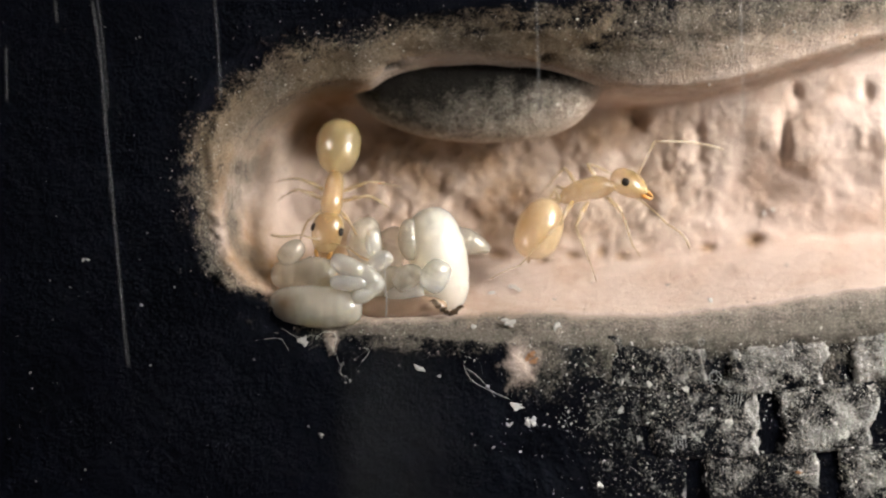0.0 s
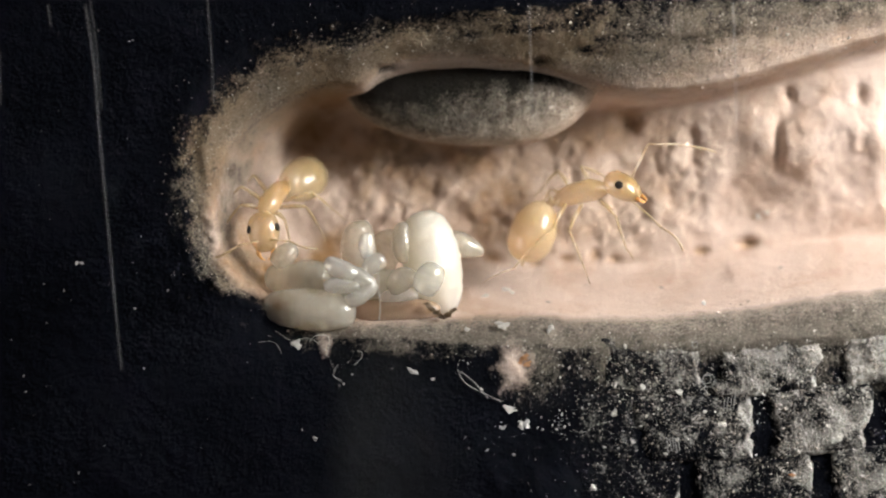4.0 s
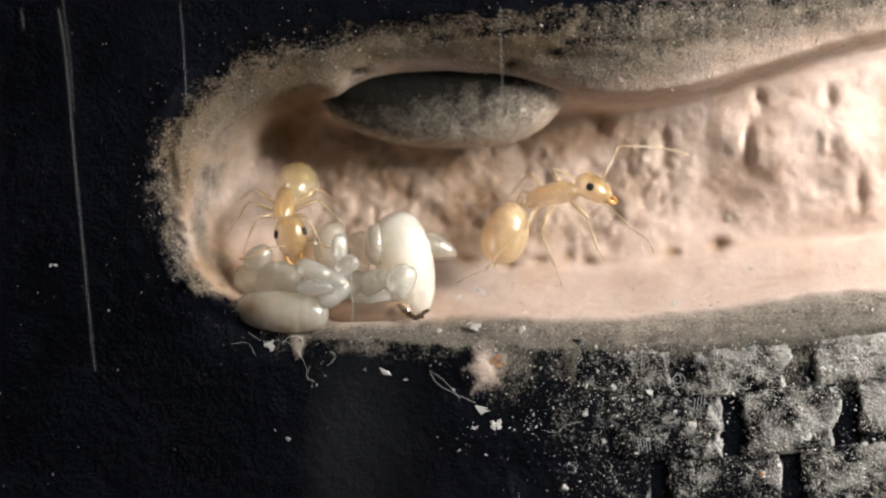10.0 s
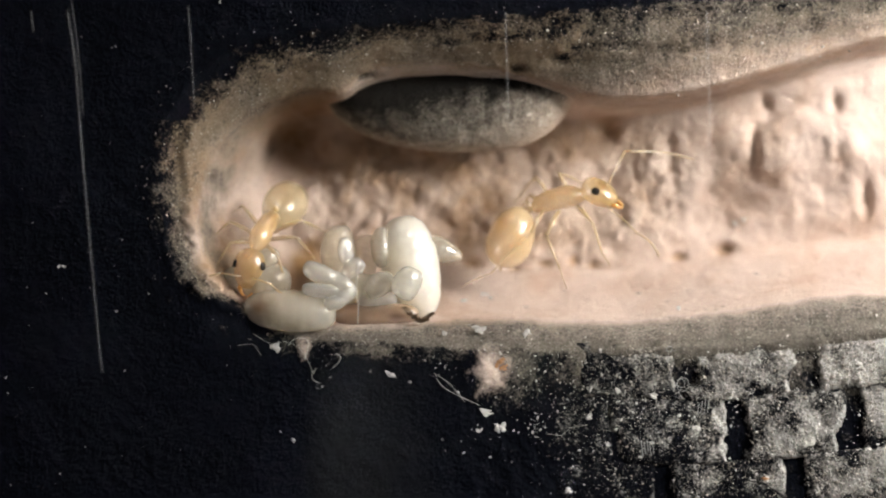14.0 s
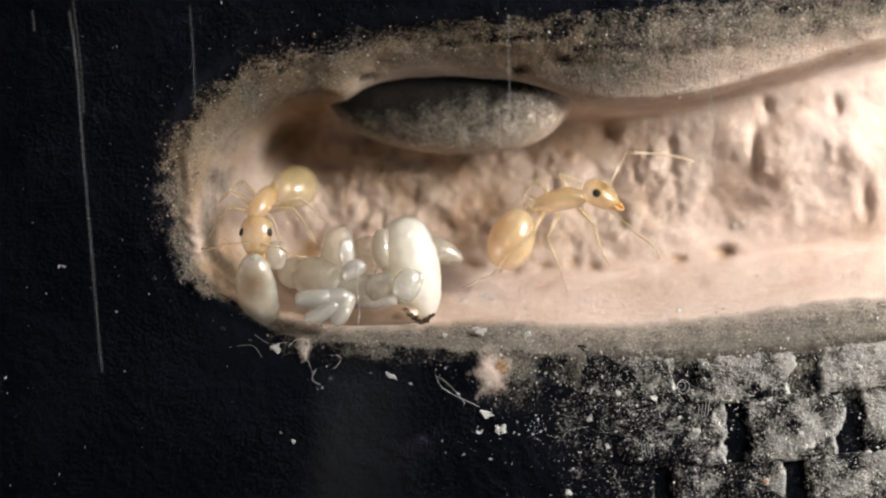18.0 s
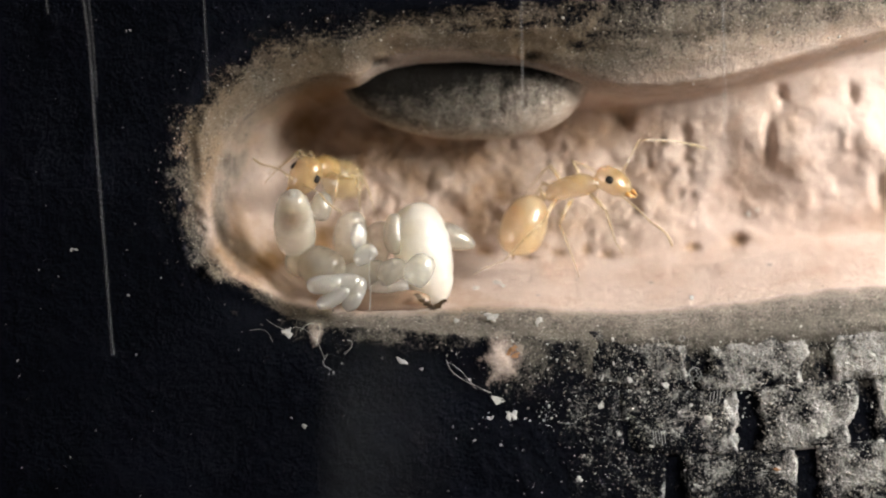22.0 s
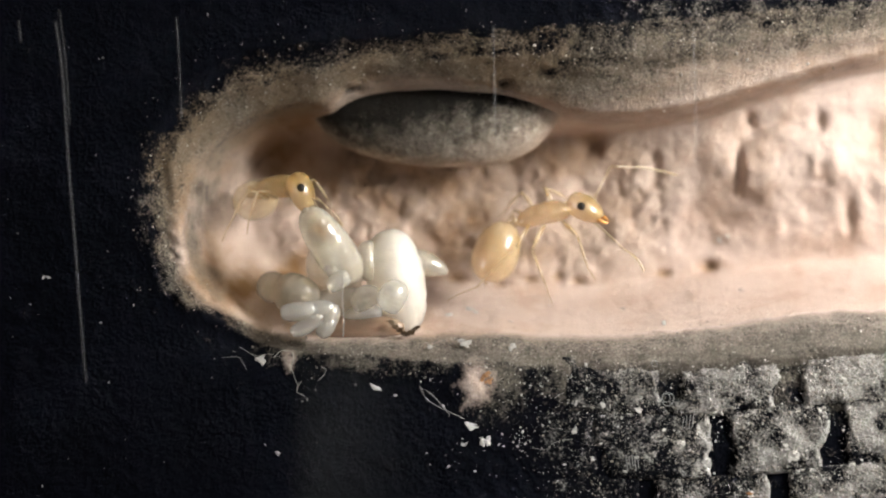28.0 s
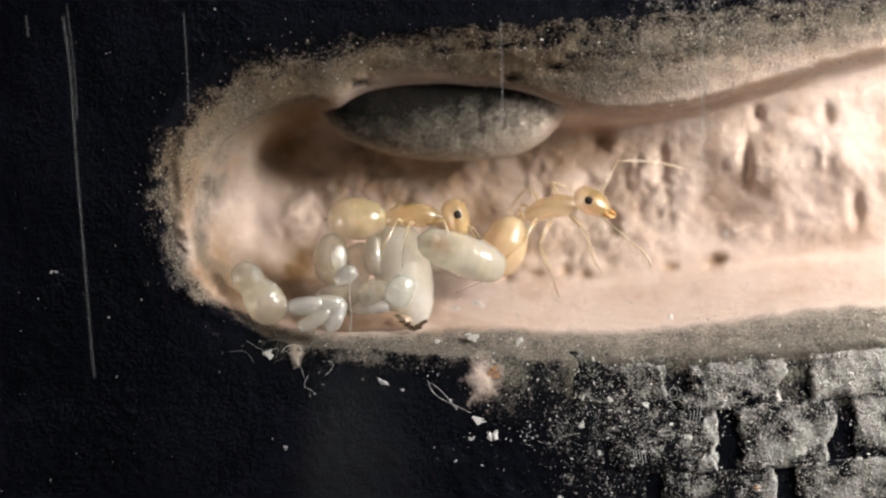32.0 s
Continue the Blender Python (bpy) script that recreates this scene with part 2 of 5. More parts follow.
def brick_material():
    """Rough cast bricks: black coat worn through to grey grit, chalky in places."""
    m, t, s = nodes_of("gritty_brick")
    dust_and_light = node(t, "ShaderNodeAttribute", attribute_name="dust_and_light").outputs["Fac"]
    chalk_and_light = node(t, "ShaderNodeAttribute", attribute_name="bare_and_light").outputs["Fac"]
    place = node(t, "ShaderNodeTexCoord").outputs["Object"]
    cells = []
    for size in (9000.0, 19000.0):
        v = node(t, "ShaderNodeTexVoronoi", {"Scale": size, "Randomness": 1.0})
        t.links.new(place, v.inputs["Vector"])
        cells.append(v)
    fine, mid = noise_of(t, 11000, 4, 0.7), noise_of(t, 1900, 5, 0.65)
    coarse = ramp(t, cells[0].outputs["Color"], [(0.0, (0.02, 0.019, 0.018)), (0.45, (0.115, 0.109, 0.102)), (0.8, (0.23, 0.218, 0.203)), (1.0, (0.55, 0.53, 0.50))])
    small = ramp(t, cells[1].outputs["Color"], [(0.0, (0.03, 0.029, 0.028)), (0.6, (0.17, 0.163, 0.153)), (0.85, (0.36, 0.35, 0.335)), (1.0, (0.8, 0.79, 0.77))])
    grit = mixed(t, 0.65, coarse, small)
    pale = mixed(t, 0.48, grit, (0.66, 0.645, 0.625))
    base = mixed(t, ramp(t, calc(t, "ADD", chalk_and_light, calc(t, "MULTIPLY", calc(t, "SUBTRACT", mid, 0.5), 1.2)), [(0.1, (0, 0, 0)), (0.9, (1, 1, 1))]), grit, pale)
    cover = calc(t, "ADD", dust_and_light, calc(t, "MULTIPLY", calc(t, "SUBTRACT", calc(t, "ADD", mid, fine), 1.0), 2.0))
    base = mixed(t, ramp(t, cover, [(0.25, (0, 0, 0)), (0.75, (1, 1, 1))]), (0.0022, 0.0027, 0.0052), base)
    t.links.new(base, s.inputs["Base Color"])
    s.inputs["Roughness"].default_value = 0.85
    s.inputs["Specular IOR Level"].default_value = 0.06
    bump(t, s, calc(t, "ADD", calc(t, "MULTIPLY", cells[0].outputs["Distance"], 0.6), calc(t, "ADD", fine, mid)), 0.00020, 0.7)
    return m


PLASTER = plaster_material()
BRICK = brick_material()
GRAINS = grain_material()
GRIT = grit_material()
GLASS = glass_material()
AMBER = soft_material("amber_cuticle", (0.60, 0.31, 0.08), (0.88, 0.60, 0.28), 0.0014, 0.18, 0.64, 0.9, 1000.0, 0.00006, ripple=0.00001)
PALE = soft_material("pale_amber_membrane", (0.70, 0.47, 0.19), (0.91, 0.73, 0.43), 0.0018, 0.18, 0.70, 0.9, 900.0, 0.00006, ripple=0.00001)
PEACH = soft_material("peach_membrane", (0.84, 0.52, 0.25), (0.95, 0.70, 0.43), 0.0018, 0.22, 0.55, 0.9, 900.0, 0.00006)
LIMB = soft_material("honey_limb", (0.70, 0.42, 0.16), (0.86, 0.62, 0.32), 0.0005, 0.22, 0.66, 0.8)
EYE = plain_material("black_eye", (0.012, 0.010, 0.008), (0.05, 0.045, 0.04), 0.18, 30000)
JAW = soft_material("brown_jaw", (0.50, 0.24, 0.07), (0.66, 0.38, 0.14), 0.0002, 0.3)
GRUB = soft_material("milky_grub", (0.84, 0.76, 0.60), (0.95, 0.90, 0.77), 0.0012, 0.12, 0.48, 0.9, 900.0, 0.00005, wet=0.5, ripple=0.000008)
EGG = soft_material("pearly_egg", (0.95, 0.89, 0.78), (0.99, 0.96, 0.88), 0.0008, 0.17, 0.42, 0.9, 2200.0, 0.00004, wet=0.55, ripple=0.00005)
CREAM = soft_material("cream_pupa", (0.86, 0.735, 0.585), (0.92, 0.825, 0.70), 0.0040, 0.3, 0.2, 1.0, 2000.0, 0.00006)
HUSK = soft_material("brown_husk", (0.38, 0.23, 0.14), (0.48, 0.32, 0.21), 0.0008, 0.25, 0.45)
TAR = plain_material("dark_meconium", (0.02, 0.014, 0.008), (0.16, 0.10, 0.05), 0.35, 9000)
CHALK = plain_material("white_crumb", (0.33, 0.32, 0.30), (0.62, 0.60, 0.57), 0.8, 14000)
RUST = plain_material("rusty_grit", (0.26, 0.12, 0.055), (0.38, 0.21, 0.11), 0.9, 9000)
FIBRE = plain_material("grey_fibre", (0.45, 0.44, 0.40), (0.6, 0.58, 0.54), 0.6)
FILM = plain_material("dried_film", (0.45, 0.45, 0.45), (0.6, 0.6, 0.6), 0.6, clear=0.55)
SCRATCH = plain_material("scratched_glass", (0.36, 0.38, 0.48), (0.52, 0.55, 0.66), 0.6, clear=0.984)


# ---- building helpers ----
def part(name, mesh, material, parent=None, label=""):
    mesh.materials.append(material)
    ob = new(name, mesh)
    ob.parent = parent
    if label:
        ob["label"] = label
    return ob


def empty(name, m=None):
    ob = new(name)
    ob.empty_display_size = 0.001
    if m is not None:
        ob.matrix_basis = m
    return ob


def mesh_of(name, verts, faces, smooth=True):
    me = bpy.data.meshes.new(name)
    me.from_pydata([tuple(v) for v in verts], [], faces)
    me.polygons.foreach_set("use_smooth", [smooth] * len(me.polygons))
    me.update()
    return me


def loft(name, rings, sides=20, wobble=0.0, seed=0):
    """A closed body along x in millimetres. Rings: x, half width, half height, z offset."""
    verts, faces = [], []
    for k, (x, ry, rz, zo) in enumerate(rings):
        for j in range(sides):
            a = 2 * math.pi * j / sides
            w = 1 + wobble * noise.noise((k * 0.7 + seed, math.cos(a) * 1.3, math.sin(a) * 1.3))
            verts.append(Vector((x, ry * w * math.cos(a), zo + rz * w * math.sin(a))) * MM)
    n = len(rings)
    for k in range(n - 1):
        for j in range(sides):
            a, b = k * sides + j, k * sides + (j + 1) % sides
            faces.append((a, b, b + sides, a + sides))
    for k, flip in ((0, True), (n - 1, False)):
        x, zo = rings[k][0], rings[k][3]
        c = len(verts)
        verts.append(Vector((x, 0, zo)) * MM)
        for j in range(sides):
            a, b = k * sides + j, k * sides + (j + 1) % sides
            faces.append((b, a, c) if flip else (a, b, c))
    return mesh_of(name, verts, faces)


def egg_rings(length, wide, high, blunt=0.0, bend=0.0, steps=14, folds=0, fold=0.0, power=0.64, waist=0.0):
    """Rings of an egg-shaped body, blunter at its front where blunt is above nought, bent downwards by bend, with shallow folds."""
    out = []
    for k in range(steps + 1):
        a = math.pi * k / steps
        c = -math.cos(a)
        r = max(math.sin(a) ** power, 0.02) * (1 + blunt * c)
        r *= 1 - waist * math.exp(-((c - 0.22) / 0.24) ** 2)
        if folds:
            r *= 1 + fold * math.cos(2 * math.pi * folds * (c + 1) / 2)
        out.append((c * length / 2, r * wide / 2, r * high / 2, -bend * (c * c) * high))
    return out


def tube(name, points, radii, sides=8):
    """A tapered round limb through points given in millimetres."""
    pts = [Vector(p) * MM for p in points]
    verts, faces = [], []
    for k, p in enumerate(pts):
        way = (pts[min(k + 1, len(pts) - 1)] - pts[max(k - 1, 0)]).normalized()
        side = way.cross(Vector((0.13, 0.31, 0.94))).normalized()
        up = side.cross(way)
        for j in range(sides):
            a = 2 * math.pi * j / sides
            verts.append(p + (side * math.cos(a) + up * math.sin(a)) * radii[k] * MM)
    for k in range(len(pts) - 1):
        for j in range(sides):
            a, b = k * sides + j, k * sides + (j + 1) % sides
            faces.append((a, b, b + sides, a + sides))
    for base, p in ((0, pts[0]), ((len(pts) - 1) * sides, pts[-1])):
        c = len(verts)
        verts.append(p)
        for j in range(sides):
            faces.append((base + j, base + (j + 1) % sides, c))
    me = mesh_of(name, verts, faces)
    bm = bmesh.new()
    bm.from_mesh(me)
    bmesh.ops.recalc_face_normals(bm, faces=bm.faces)
    bm.to_mesh(me)
    bm.free()
    return me


def bowed(a, b, sag, n=5):
    """Points from a to b with a bow of sag, a vector, in the middle."""
    a, b, sag = Vector(a), Vector(b), Vector(sag)
    return [a.lerp(b, k / n) + sag * math.sin(math.pi * k / n) for k in range(n + 1)]


def mm_pose(x, y, z, rx=0, ry=0, rz=0):
    return pose(x * MM, y * MM, z * MM, rx, ry, rz)


# ---- the cast block: one relief cut into its rim, walls, floor and ceiling ----
def lattice(u, v, seed):
    rng = np.random.RandomState(seed)
    g = rng.rand(97, 97)
    iu, iv = np.floor(u).astype(int), np.floor(v).astype(int)
    fu, fv = u - iu, v - iv
    fu, fv = fu * fu * (3 - 2 * fu), fv * fv * (3 - 2 * fv)
    a, b = g[iv % 97, iu % 97], g[iv % 97, (iu + 1) % 97]
    c, d = g[(iv + 1) % 97, iu % 97], g[(iv + 1) % 97, (iu + 1) % 97]
    return (a * (1 - fu) + b * fu) * (1 - fv) + (c * (1 - fu) + d * fu) * fv


def rough(u, v, size, seed, octaves=4, gain=0.5):
    total, w, s = 0, 1.0, 0
    for k in range(octaves):
        total = total + w * lattice(u / size * 2 ** k + 7.3 * k, v / size * 2 ** k + 3.1 * k, seed + k)
        s, w = s + w, w * gain
    return total / s - 0.5


def inside_by(u, v, outline):
    """How far inside the closed outline each place lies; below nought outside."""
    p = np.array(outline, float)
    q = np.roll(p, -1, axis=0)
    best, odd = np.full(u.shape, 1e12), np.zeros(u.shape, bool)
    for (x0, y0), (x1, y1) in zip(p, q):
        ex, ey = x1 - x0, y1 - y0
        f = np.clip(((u - x0) * ex + (v - y0) * ey) / (ex * ex + ey * ey), 0, 1)
        best = np.minimum(best, (u - x0 - f * ex) ** 2 + (v - y0 - f * ey) ** 2)
        if y0 != y1:
            odd ^= ((y0 > v) != (y1 > v)) & (u < (v - y0) * ex / ey + x0)
    return np.where(odd, 1, -1) * np.sqrt(best)


def rounded(corners, times=2):
    """The outline with its corners cut, so that it runs in curves."""
    for _ in range(times):
        out = []
        for k, a in enumerate(corners):
            b = corners[(k + 1) % len(corners)]
            out += [(a[0] * 0.75 + b[0] * 0.25, a[1] * 0.75 + b[1] * 0.25), (a[0] * 0.25 + b[0] * 0.75, a[1] * 0.25 + b[1] * 0.75)]
        corners = out
    return corners


OUTER = rounded([(2300, -100), (1568, -40), (1300, -16), (1000, 10), (800, 16), (620, 30), (480, 52), (390, 112), (335, 190), (318, 290),
                 (338, 420), (370, 490), (470, 545), (560, 592), (850, 604), (1050, 612), (1200, 608), (1400, 590), (1568, 574), (2300, 545)])
LIP = rounded([(2300, -120), (1568, 66), (1420, 112), (1300, 150), (1180, 166), (1080, 156), (960, 112), (840, 97), (735, 98), (676, 122), (650, 154), (585, 147), (500, 172),
               (430, 235), (396, 330), (400, 430), (450, 500), (540, 545), (640, 565), (760, 562), (920, 550), (1050, 556), (1150, 560), (1280, 546), (1420, 526), (1568, 506), (2300, 478)])
BACK = rounded([(2300, -70), (1568, 84), (1400, 132), (1270, 173), (1120, 192), (950, 190), (800, 175), (690, 178), (620, 190), (560, 215), (520, 270), (505, 340), (520, 400),
                (580, 440), (700, 452), (900, 458), (1120, 464), (1240, 446), (1350, 428), (1568, 412), (2300, 380)])
BACK_DEPTH = 6.2


def soft_step(x, a, b):
    x = np.clip((x - a) / (b - a), 0, 1)
    return x * x * (3 - 2 * x)


def brick_dust(u, v):
    """How far the black coat is worn to grey grit over the face's brickwork: more towards the rim and the right."""
    worn = soft_step(u - 0.7 * (v - 600), 850, 1470)
    return (0.02 + 0.78 * worn) * (0.92 + 2.2 * rough(u, v, 70, 301, 4, 0.6)) + 0.62 * np.exp(-np.maximum(v - 604, 0) / 62) * (0.8 + 1.6 * rough(u, v, 60, 311, 4, 0.6)) * soft_step(u, 880, 1000)


def relief():
    us = np.concatenate([np.linspace(-700, -60, 17)[:-1], np.arange(-60, 1640, 5.0), np.linspace(1640, 2250, 16)])
    vs = np.concatenate([np.linspace(-420, -60, 10)[:-1], np.arange(-60, 980, 5.0), np.linspace(980, 1300, 9)])
    u, v = np.meshgrid(us, vs)
    wob_u, wob_v = 14 * rough(u, v, 60, 11), 14 * rough(u, v, 60, 21)
    so, sc, sb = (inside_by(u + wob_u * w, v + wob_v * w, o) for o, w in ((OUTER, 1.6), (LIP, 0.35), (BACK, 0.8)))
    d = np.zeros(u.shape)
    # the black face: low blocks with grooves between them towards the lower right
    d += 0.10 * rough(u, v, 26, 31, 4, 0.65)
    tilted = v + 0.1 * np.maximum(u - 1330, 0)
    blocks = soft_step(u, 960, 1090) * soft_step(tilted, 596, 650)
    faint = soft_step(u + 0.75 * v, 1330, 1760) * soft_step(v, 600, 660) * (1 - blocks)
    d += blocks * (0.10 + (0.28 + 0.2 * rough(u, v, 40, 45)) * soft_step(u + 0.3 * v, 1250, 1560)) + faint * 0.5 * rough(u, v, 46, 45, 4, 0.6)
    upper = soft_step(u, 900, 1300) * (1 - soft_step(v, -10, 60))
    d += upper * 0.5 * rough(u, v, 50, 47)
    # rim, funnel and back wall; the mouth lies deeper under its upper edge
    back_depth = BACK_DEPTH - 1.9 * soft_step(u, 1080, 1500) * (1 - soft_step(v, 200, 430)) + 1.6 * (1 - soft_step(u, 560, 700)) * (1 - soft_step(v, 230, 360))
    lip_depth = 1.15 + 0.75 * (1 - soft_step(v, 180, 380)) * (1 - soft_step(u, 1000, 1350))
    f = np.clip(so / np.maximum(so - sc, 1e-6), 0, 1)
    rim = (so > 0) & (sc <= 0)
    d = np.where(so > 0, d * 0.5, d)
    d = np.where(rim, d + lip_depth * f ** 1.2 + 0.16 * rough(u, v, 40, 51, 4, 0.6) * f, d)
    terraces = (0.10 + 0.12 * (1 - soft_step(u, 450, 700))) * np.sin(so / 11 + 5 * rough(u, v, 160, 55)) * np.exp(-((f - 0.5) / 0.3) ** 2)
    d = np.where(rim, d + terraces, d)
    g = np.clip(sc / np.maximum(sc - sb, 1e-6), 0, 1)
    slope = (sc > 0) & (sb <= 0)
    d = np.where(slope, lip_depth + (back_depth - lip_depth) * (1 - (1 - g) ** 1.5) + 0.10 * rough(u, v, 70, 61) * g, d)
    cracks = np.exp(-(np.abs(rough(u * 1.2 + v * 0.4, v * 0.85, 92, 71, 4, 0.6)) / 0.08) ** 2) * soft_step(rough(u, v, 120, 77, 2), -0.2, 0.1)
    lumps = 1.05 * rough(u, v * 1.1, 74, 73, 4, 0.5) + 0.16 * cracks + 0.18 * rough(u, v, 30, 81, 3, 0.6)
    plate = 62 * (np.hypot((u + 24 * rough(u, v, 50, 91) - 1462) / 76, (v + 24 * rough(u, v, 50, 93) - 255) / 80) - 1)
    broad = 1.2 * rough(u, v, 95, 171, 4, 0.45)
    to_right = soft_step(u, 1180, 1380)
    lumps = lumps * (1 - to_right) + broad * to_right - 0.28 * (1 - soft_step(plate, -16, 8)) * (1 - soft_step(v, 280, 350))
    deep = back_depth + lumps * soft_step(sb, 0, 60)
    for pu, pv, ru, rv, depth in ((1385, 240, 9, 36, 0.35), (1404, 165, 9, 14, 0.45), (1530, 165, 11, 18, 0.5), (1582, 330, 12, 30, 0.5), (1330, 428, 14, 10, 0.4),
                                  (1235, 250, 10, 40, 0.2), (1120, 215, 20, 22, 0.7), (1470, 350, 12, 14, 0.2), (1560, 250, 40, 60, -0.5)):
        deep = deep + depth * np.exp(-((u - pu) / ru) ** 2 - ((v - pv) / rv) ** 2)
    d = np.where(sb > 0, deep, d)
    start = 0.25 + 0.35 * (1 - soft_step(v, 150, 330))
    at_lip = 0.9 * soft_step(1.0, start, start + 0.75)
    bare_and_light = np.where(sc > 0, at_lip + (1 - at_lip) * soft_step(sc, 0, 34), soft_step(f, start, start + 0.75) * 0.9 * rim)
    # upper left end greyed for dust and for shade put into the colour
    dusty_shaded_end = (1 - soft_step(u + 0.4 * v, 560, 720)) * (1 - soft_step(v, 290, 420))
    bare_and_light = np.where(sb > 0, bare_and_light, bare_and_light * (1 - 0.5 * dusty_shaded_end))
    bare_and_light = np.where((sc > 0) & (sb <= 0), bare_and_light * (1 - (1 - soft_step(u, 440, 540)) * (1 - soft_step(sc, 20, 70)) * np.clip(0.35 - 1.4 * rough(u, v, 50, 141, 4), 0, 0.8)), bare_and_light)
    # the lip's edge is worn soft
    for _ in range(2):
        worn = d.copy()
        worn[1:-1, 1:-1] = (4 * d[1:-1, 1:-1] + 2 * (d[:-2, 1:-1] + d[2:, 1:-1] + d[1:-1, :-2] + d[1:-1, 2:]) + d[:-2, :-2] + d[2:, 2:] + d[:-2, 2:] + d[2:, :-2]) / 16
        d = np.where((np.abs(sc) < 26) | (np.abs(sb) < 14), worn, d)
    lower = soft_step(v + 90 * soft_step(u, 700, 1000), 520, 590)
    bare_and_light = np.where(rim, bare_and_light * (1 - 0.9 * lower) + 0.22 * lower * soft_step(f, 0.0, 0.4) + 0.40 * (1 - lower) * soft_step(u, 900, 1400) * soft_step(f, 0.1, 0.7), bare_and_light)
    bare_and_light = np.clip(bare_and_light, 0, 1)
    left = (1 - soft_step(u, 420, 520)) * soft_step(v, 330, 410)
    bare_and_light = np.where(rim, np.maximum(bare_and_light, left * (0.35 + 1.5 * rough(u, v, 46, 131, 4)) * soft_step(f, 0.1, 0.6)), bare_and_light)
    d = d - np.where(rim, left * 1.2 * rough(u, v, 40, 95, 4, 0.6), 0)
    falloff = np.exp(np.minimum(so, 0) / np.where((v > 400) & (u > 520), 30 + 30 * soft_step(u, 900, 1100), 16))
    dust_and_light = np.where(so > 0, 0.64 + 0.56 * f - 0.3 * (1 - soft_step(u, 330, 520)) * (1 - f), 0.5 * falloff)
    dust_and_light = np.where(rim, np.maximum(dust_and_light, 1.35 * lower * soft_step(f, -0.3, 0.3)), dust_and_light)
    dust_and_light = np.maximum(dust_and_light, faint * (0.15 + 0.9 * rough(u, v, 90, 49, 3)) * soft_step(u - 1.35 * v, -60, 260))
    worn_face = brick_dust(u, v)
    dust_and_light = np.where((v > 540) & (so < 0), np.maximum(dust_and_light, worn_face * (1 - 0.88 * blocks * soft_step(u + 0.3 * v, 1250, 1560))), dust_and_light)
    dust_and_light = np.maximum(dust_and_light, upper * 0.5)
    below = soft_step(u, 840, 940) * (1 - soft_step(v, 640, 750)) * (so <= 0) * (v > 560)
    dust_and_light = np.maximum(dust_and_light, below * (0.62 + 1.3 * rough(u, v, 60, 151, 4)))
    dust_and_light = dust_and_light - 0.13 * (1 - soft_step(u, 550, 850)) * (1 - soft_step(v, 120, 280))
    dust_and_light = np.where(v < 200, dust_and_light - 0.33 * (1 - soft_step(f, 0.05, 0.8)) * (1 - 0.7 * soft_step(u, 900, 1300)), dust_and_light)
    d = d + 1.1 * np.exp(-((u - 530) / 85) ** 2 - ((v - 562) / 46) ** 2)
    dust_and_light = dust_and_light * (1 - 0.75 * (1 - soft_step(u, 450, 540)) * soft_step(v + 0.35 * (u - 420) + 110 * rough(u, v, 60, 191, 4, 0.6), 480, 560) * (sc <= 0))
    dust_and_light = np.maximum(dust_and_light, soft_step(u, 580, 680) * (1 - soft_step(v, 600, 655)) * (so <= 0) * (v > 560) * (0.50 + 1.4 * rough(u, v, 40, 155, 4, 0.6)))
    patch = np.exp(-((u - 920 + 40 * rough(u, v, 30, 97)) / 30) ** 2 - ((v - 642 + 40 * rough(u, v, 30, 99)) / 42) ** 2)
    patch = np.maximum(patch, 0.7 * np.exp(-((u - 588 + 20 * rough(u, v, 20, 101)) / 14) ** 2 - ((v - 606 + 20 * rough(u, v, 20, 103)) / 24) ** 2))
    bare_and_light, dust_and_light, d = np.maximum(bare_and_light, 0.85 * patch), np.maximum(dust_and_light, patch), d - 0.12 * patch
    # brown stains and crack dirt, with brown patches painting shade on walls and ceiling
    stain_and_shade = 0.38 * cracks * (sb > 0) * (1 - soft_step(u, 1180, 1400))
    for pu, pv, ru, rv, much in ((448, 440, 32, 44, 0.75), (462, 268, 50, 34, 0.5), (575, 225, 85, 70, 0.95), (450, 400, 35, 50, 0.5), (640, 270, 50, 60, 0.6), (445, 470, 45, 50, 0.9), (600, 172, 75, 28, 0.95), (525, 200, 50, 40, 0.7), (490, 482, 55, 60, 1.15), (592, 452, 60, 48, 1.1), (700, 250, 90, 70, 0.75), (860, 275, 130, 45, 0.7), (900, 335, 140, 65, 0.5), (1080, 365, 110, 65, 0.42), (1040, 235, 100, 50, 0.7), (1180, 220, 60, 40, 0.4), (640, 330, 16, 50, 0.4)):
        stain_and_shade = np.maximum(stain_and_shade, much * np.exp(-((u - pu + 70 * rough(u, v, 50, 161)) / ru) ** 2 - ((v - pv + 70 * rough(u, v, 50, 163)) / rv) ** 2))
    # end wall browned round its lit middle: shade put into the colour
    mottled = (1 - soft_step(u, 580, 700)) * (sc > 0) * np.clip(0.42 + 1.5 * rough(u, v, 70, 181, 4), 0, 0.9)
    stain_and_shade = np.maximum(stain_and_shade, mottled * (1 - np.exp(-((u - 545) / 80) ** 2 - ((v - 350) / 70) ** 2)))
    stain_and_shade = np.where(rim, np.maximum(stain_and_shade, (1 - soft_step(v, 330, 480)) * (1 - 0.6 * soft_step(u, 800, 1400)) * np.clip(0.6 + 1.2 * rough(u, v, 80, 195, 4), 0, 1)), stain_and_shade)
    stain_and_shade = np.where(sb > 0, np.maximum(stain_and_shade, (1 - soft_step(u, 1020, 1280)) * soft_step(u, 600, 680) * np.clip(0.32 + 1.6 * rough(u, v, 58, 197, 4, 0.55), 0, 0.8)), stain_and_shade)
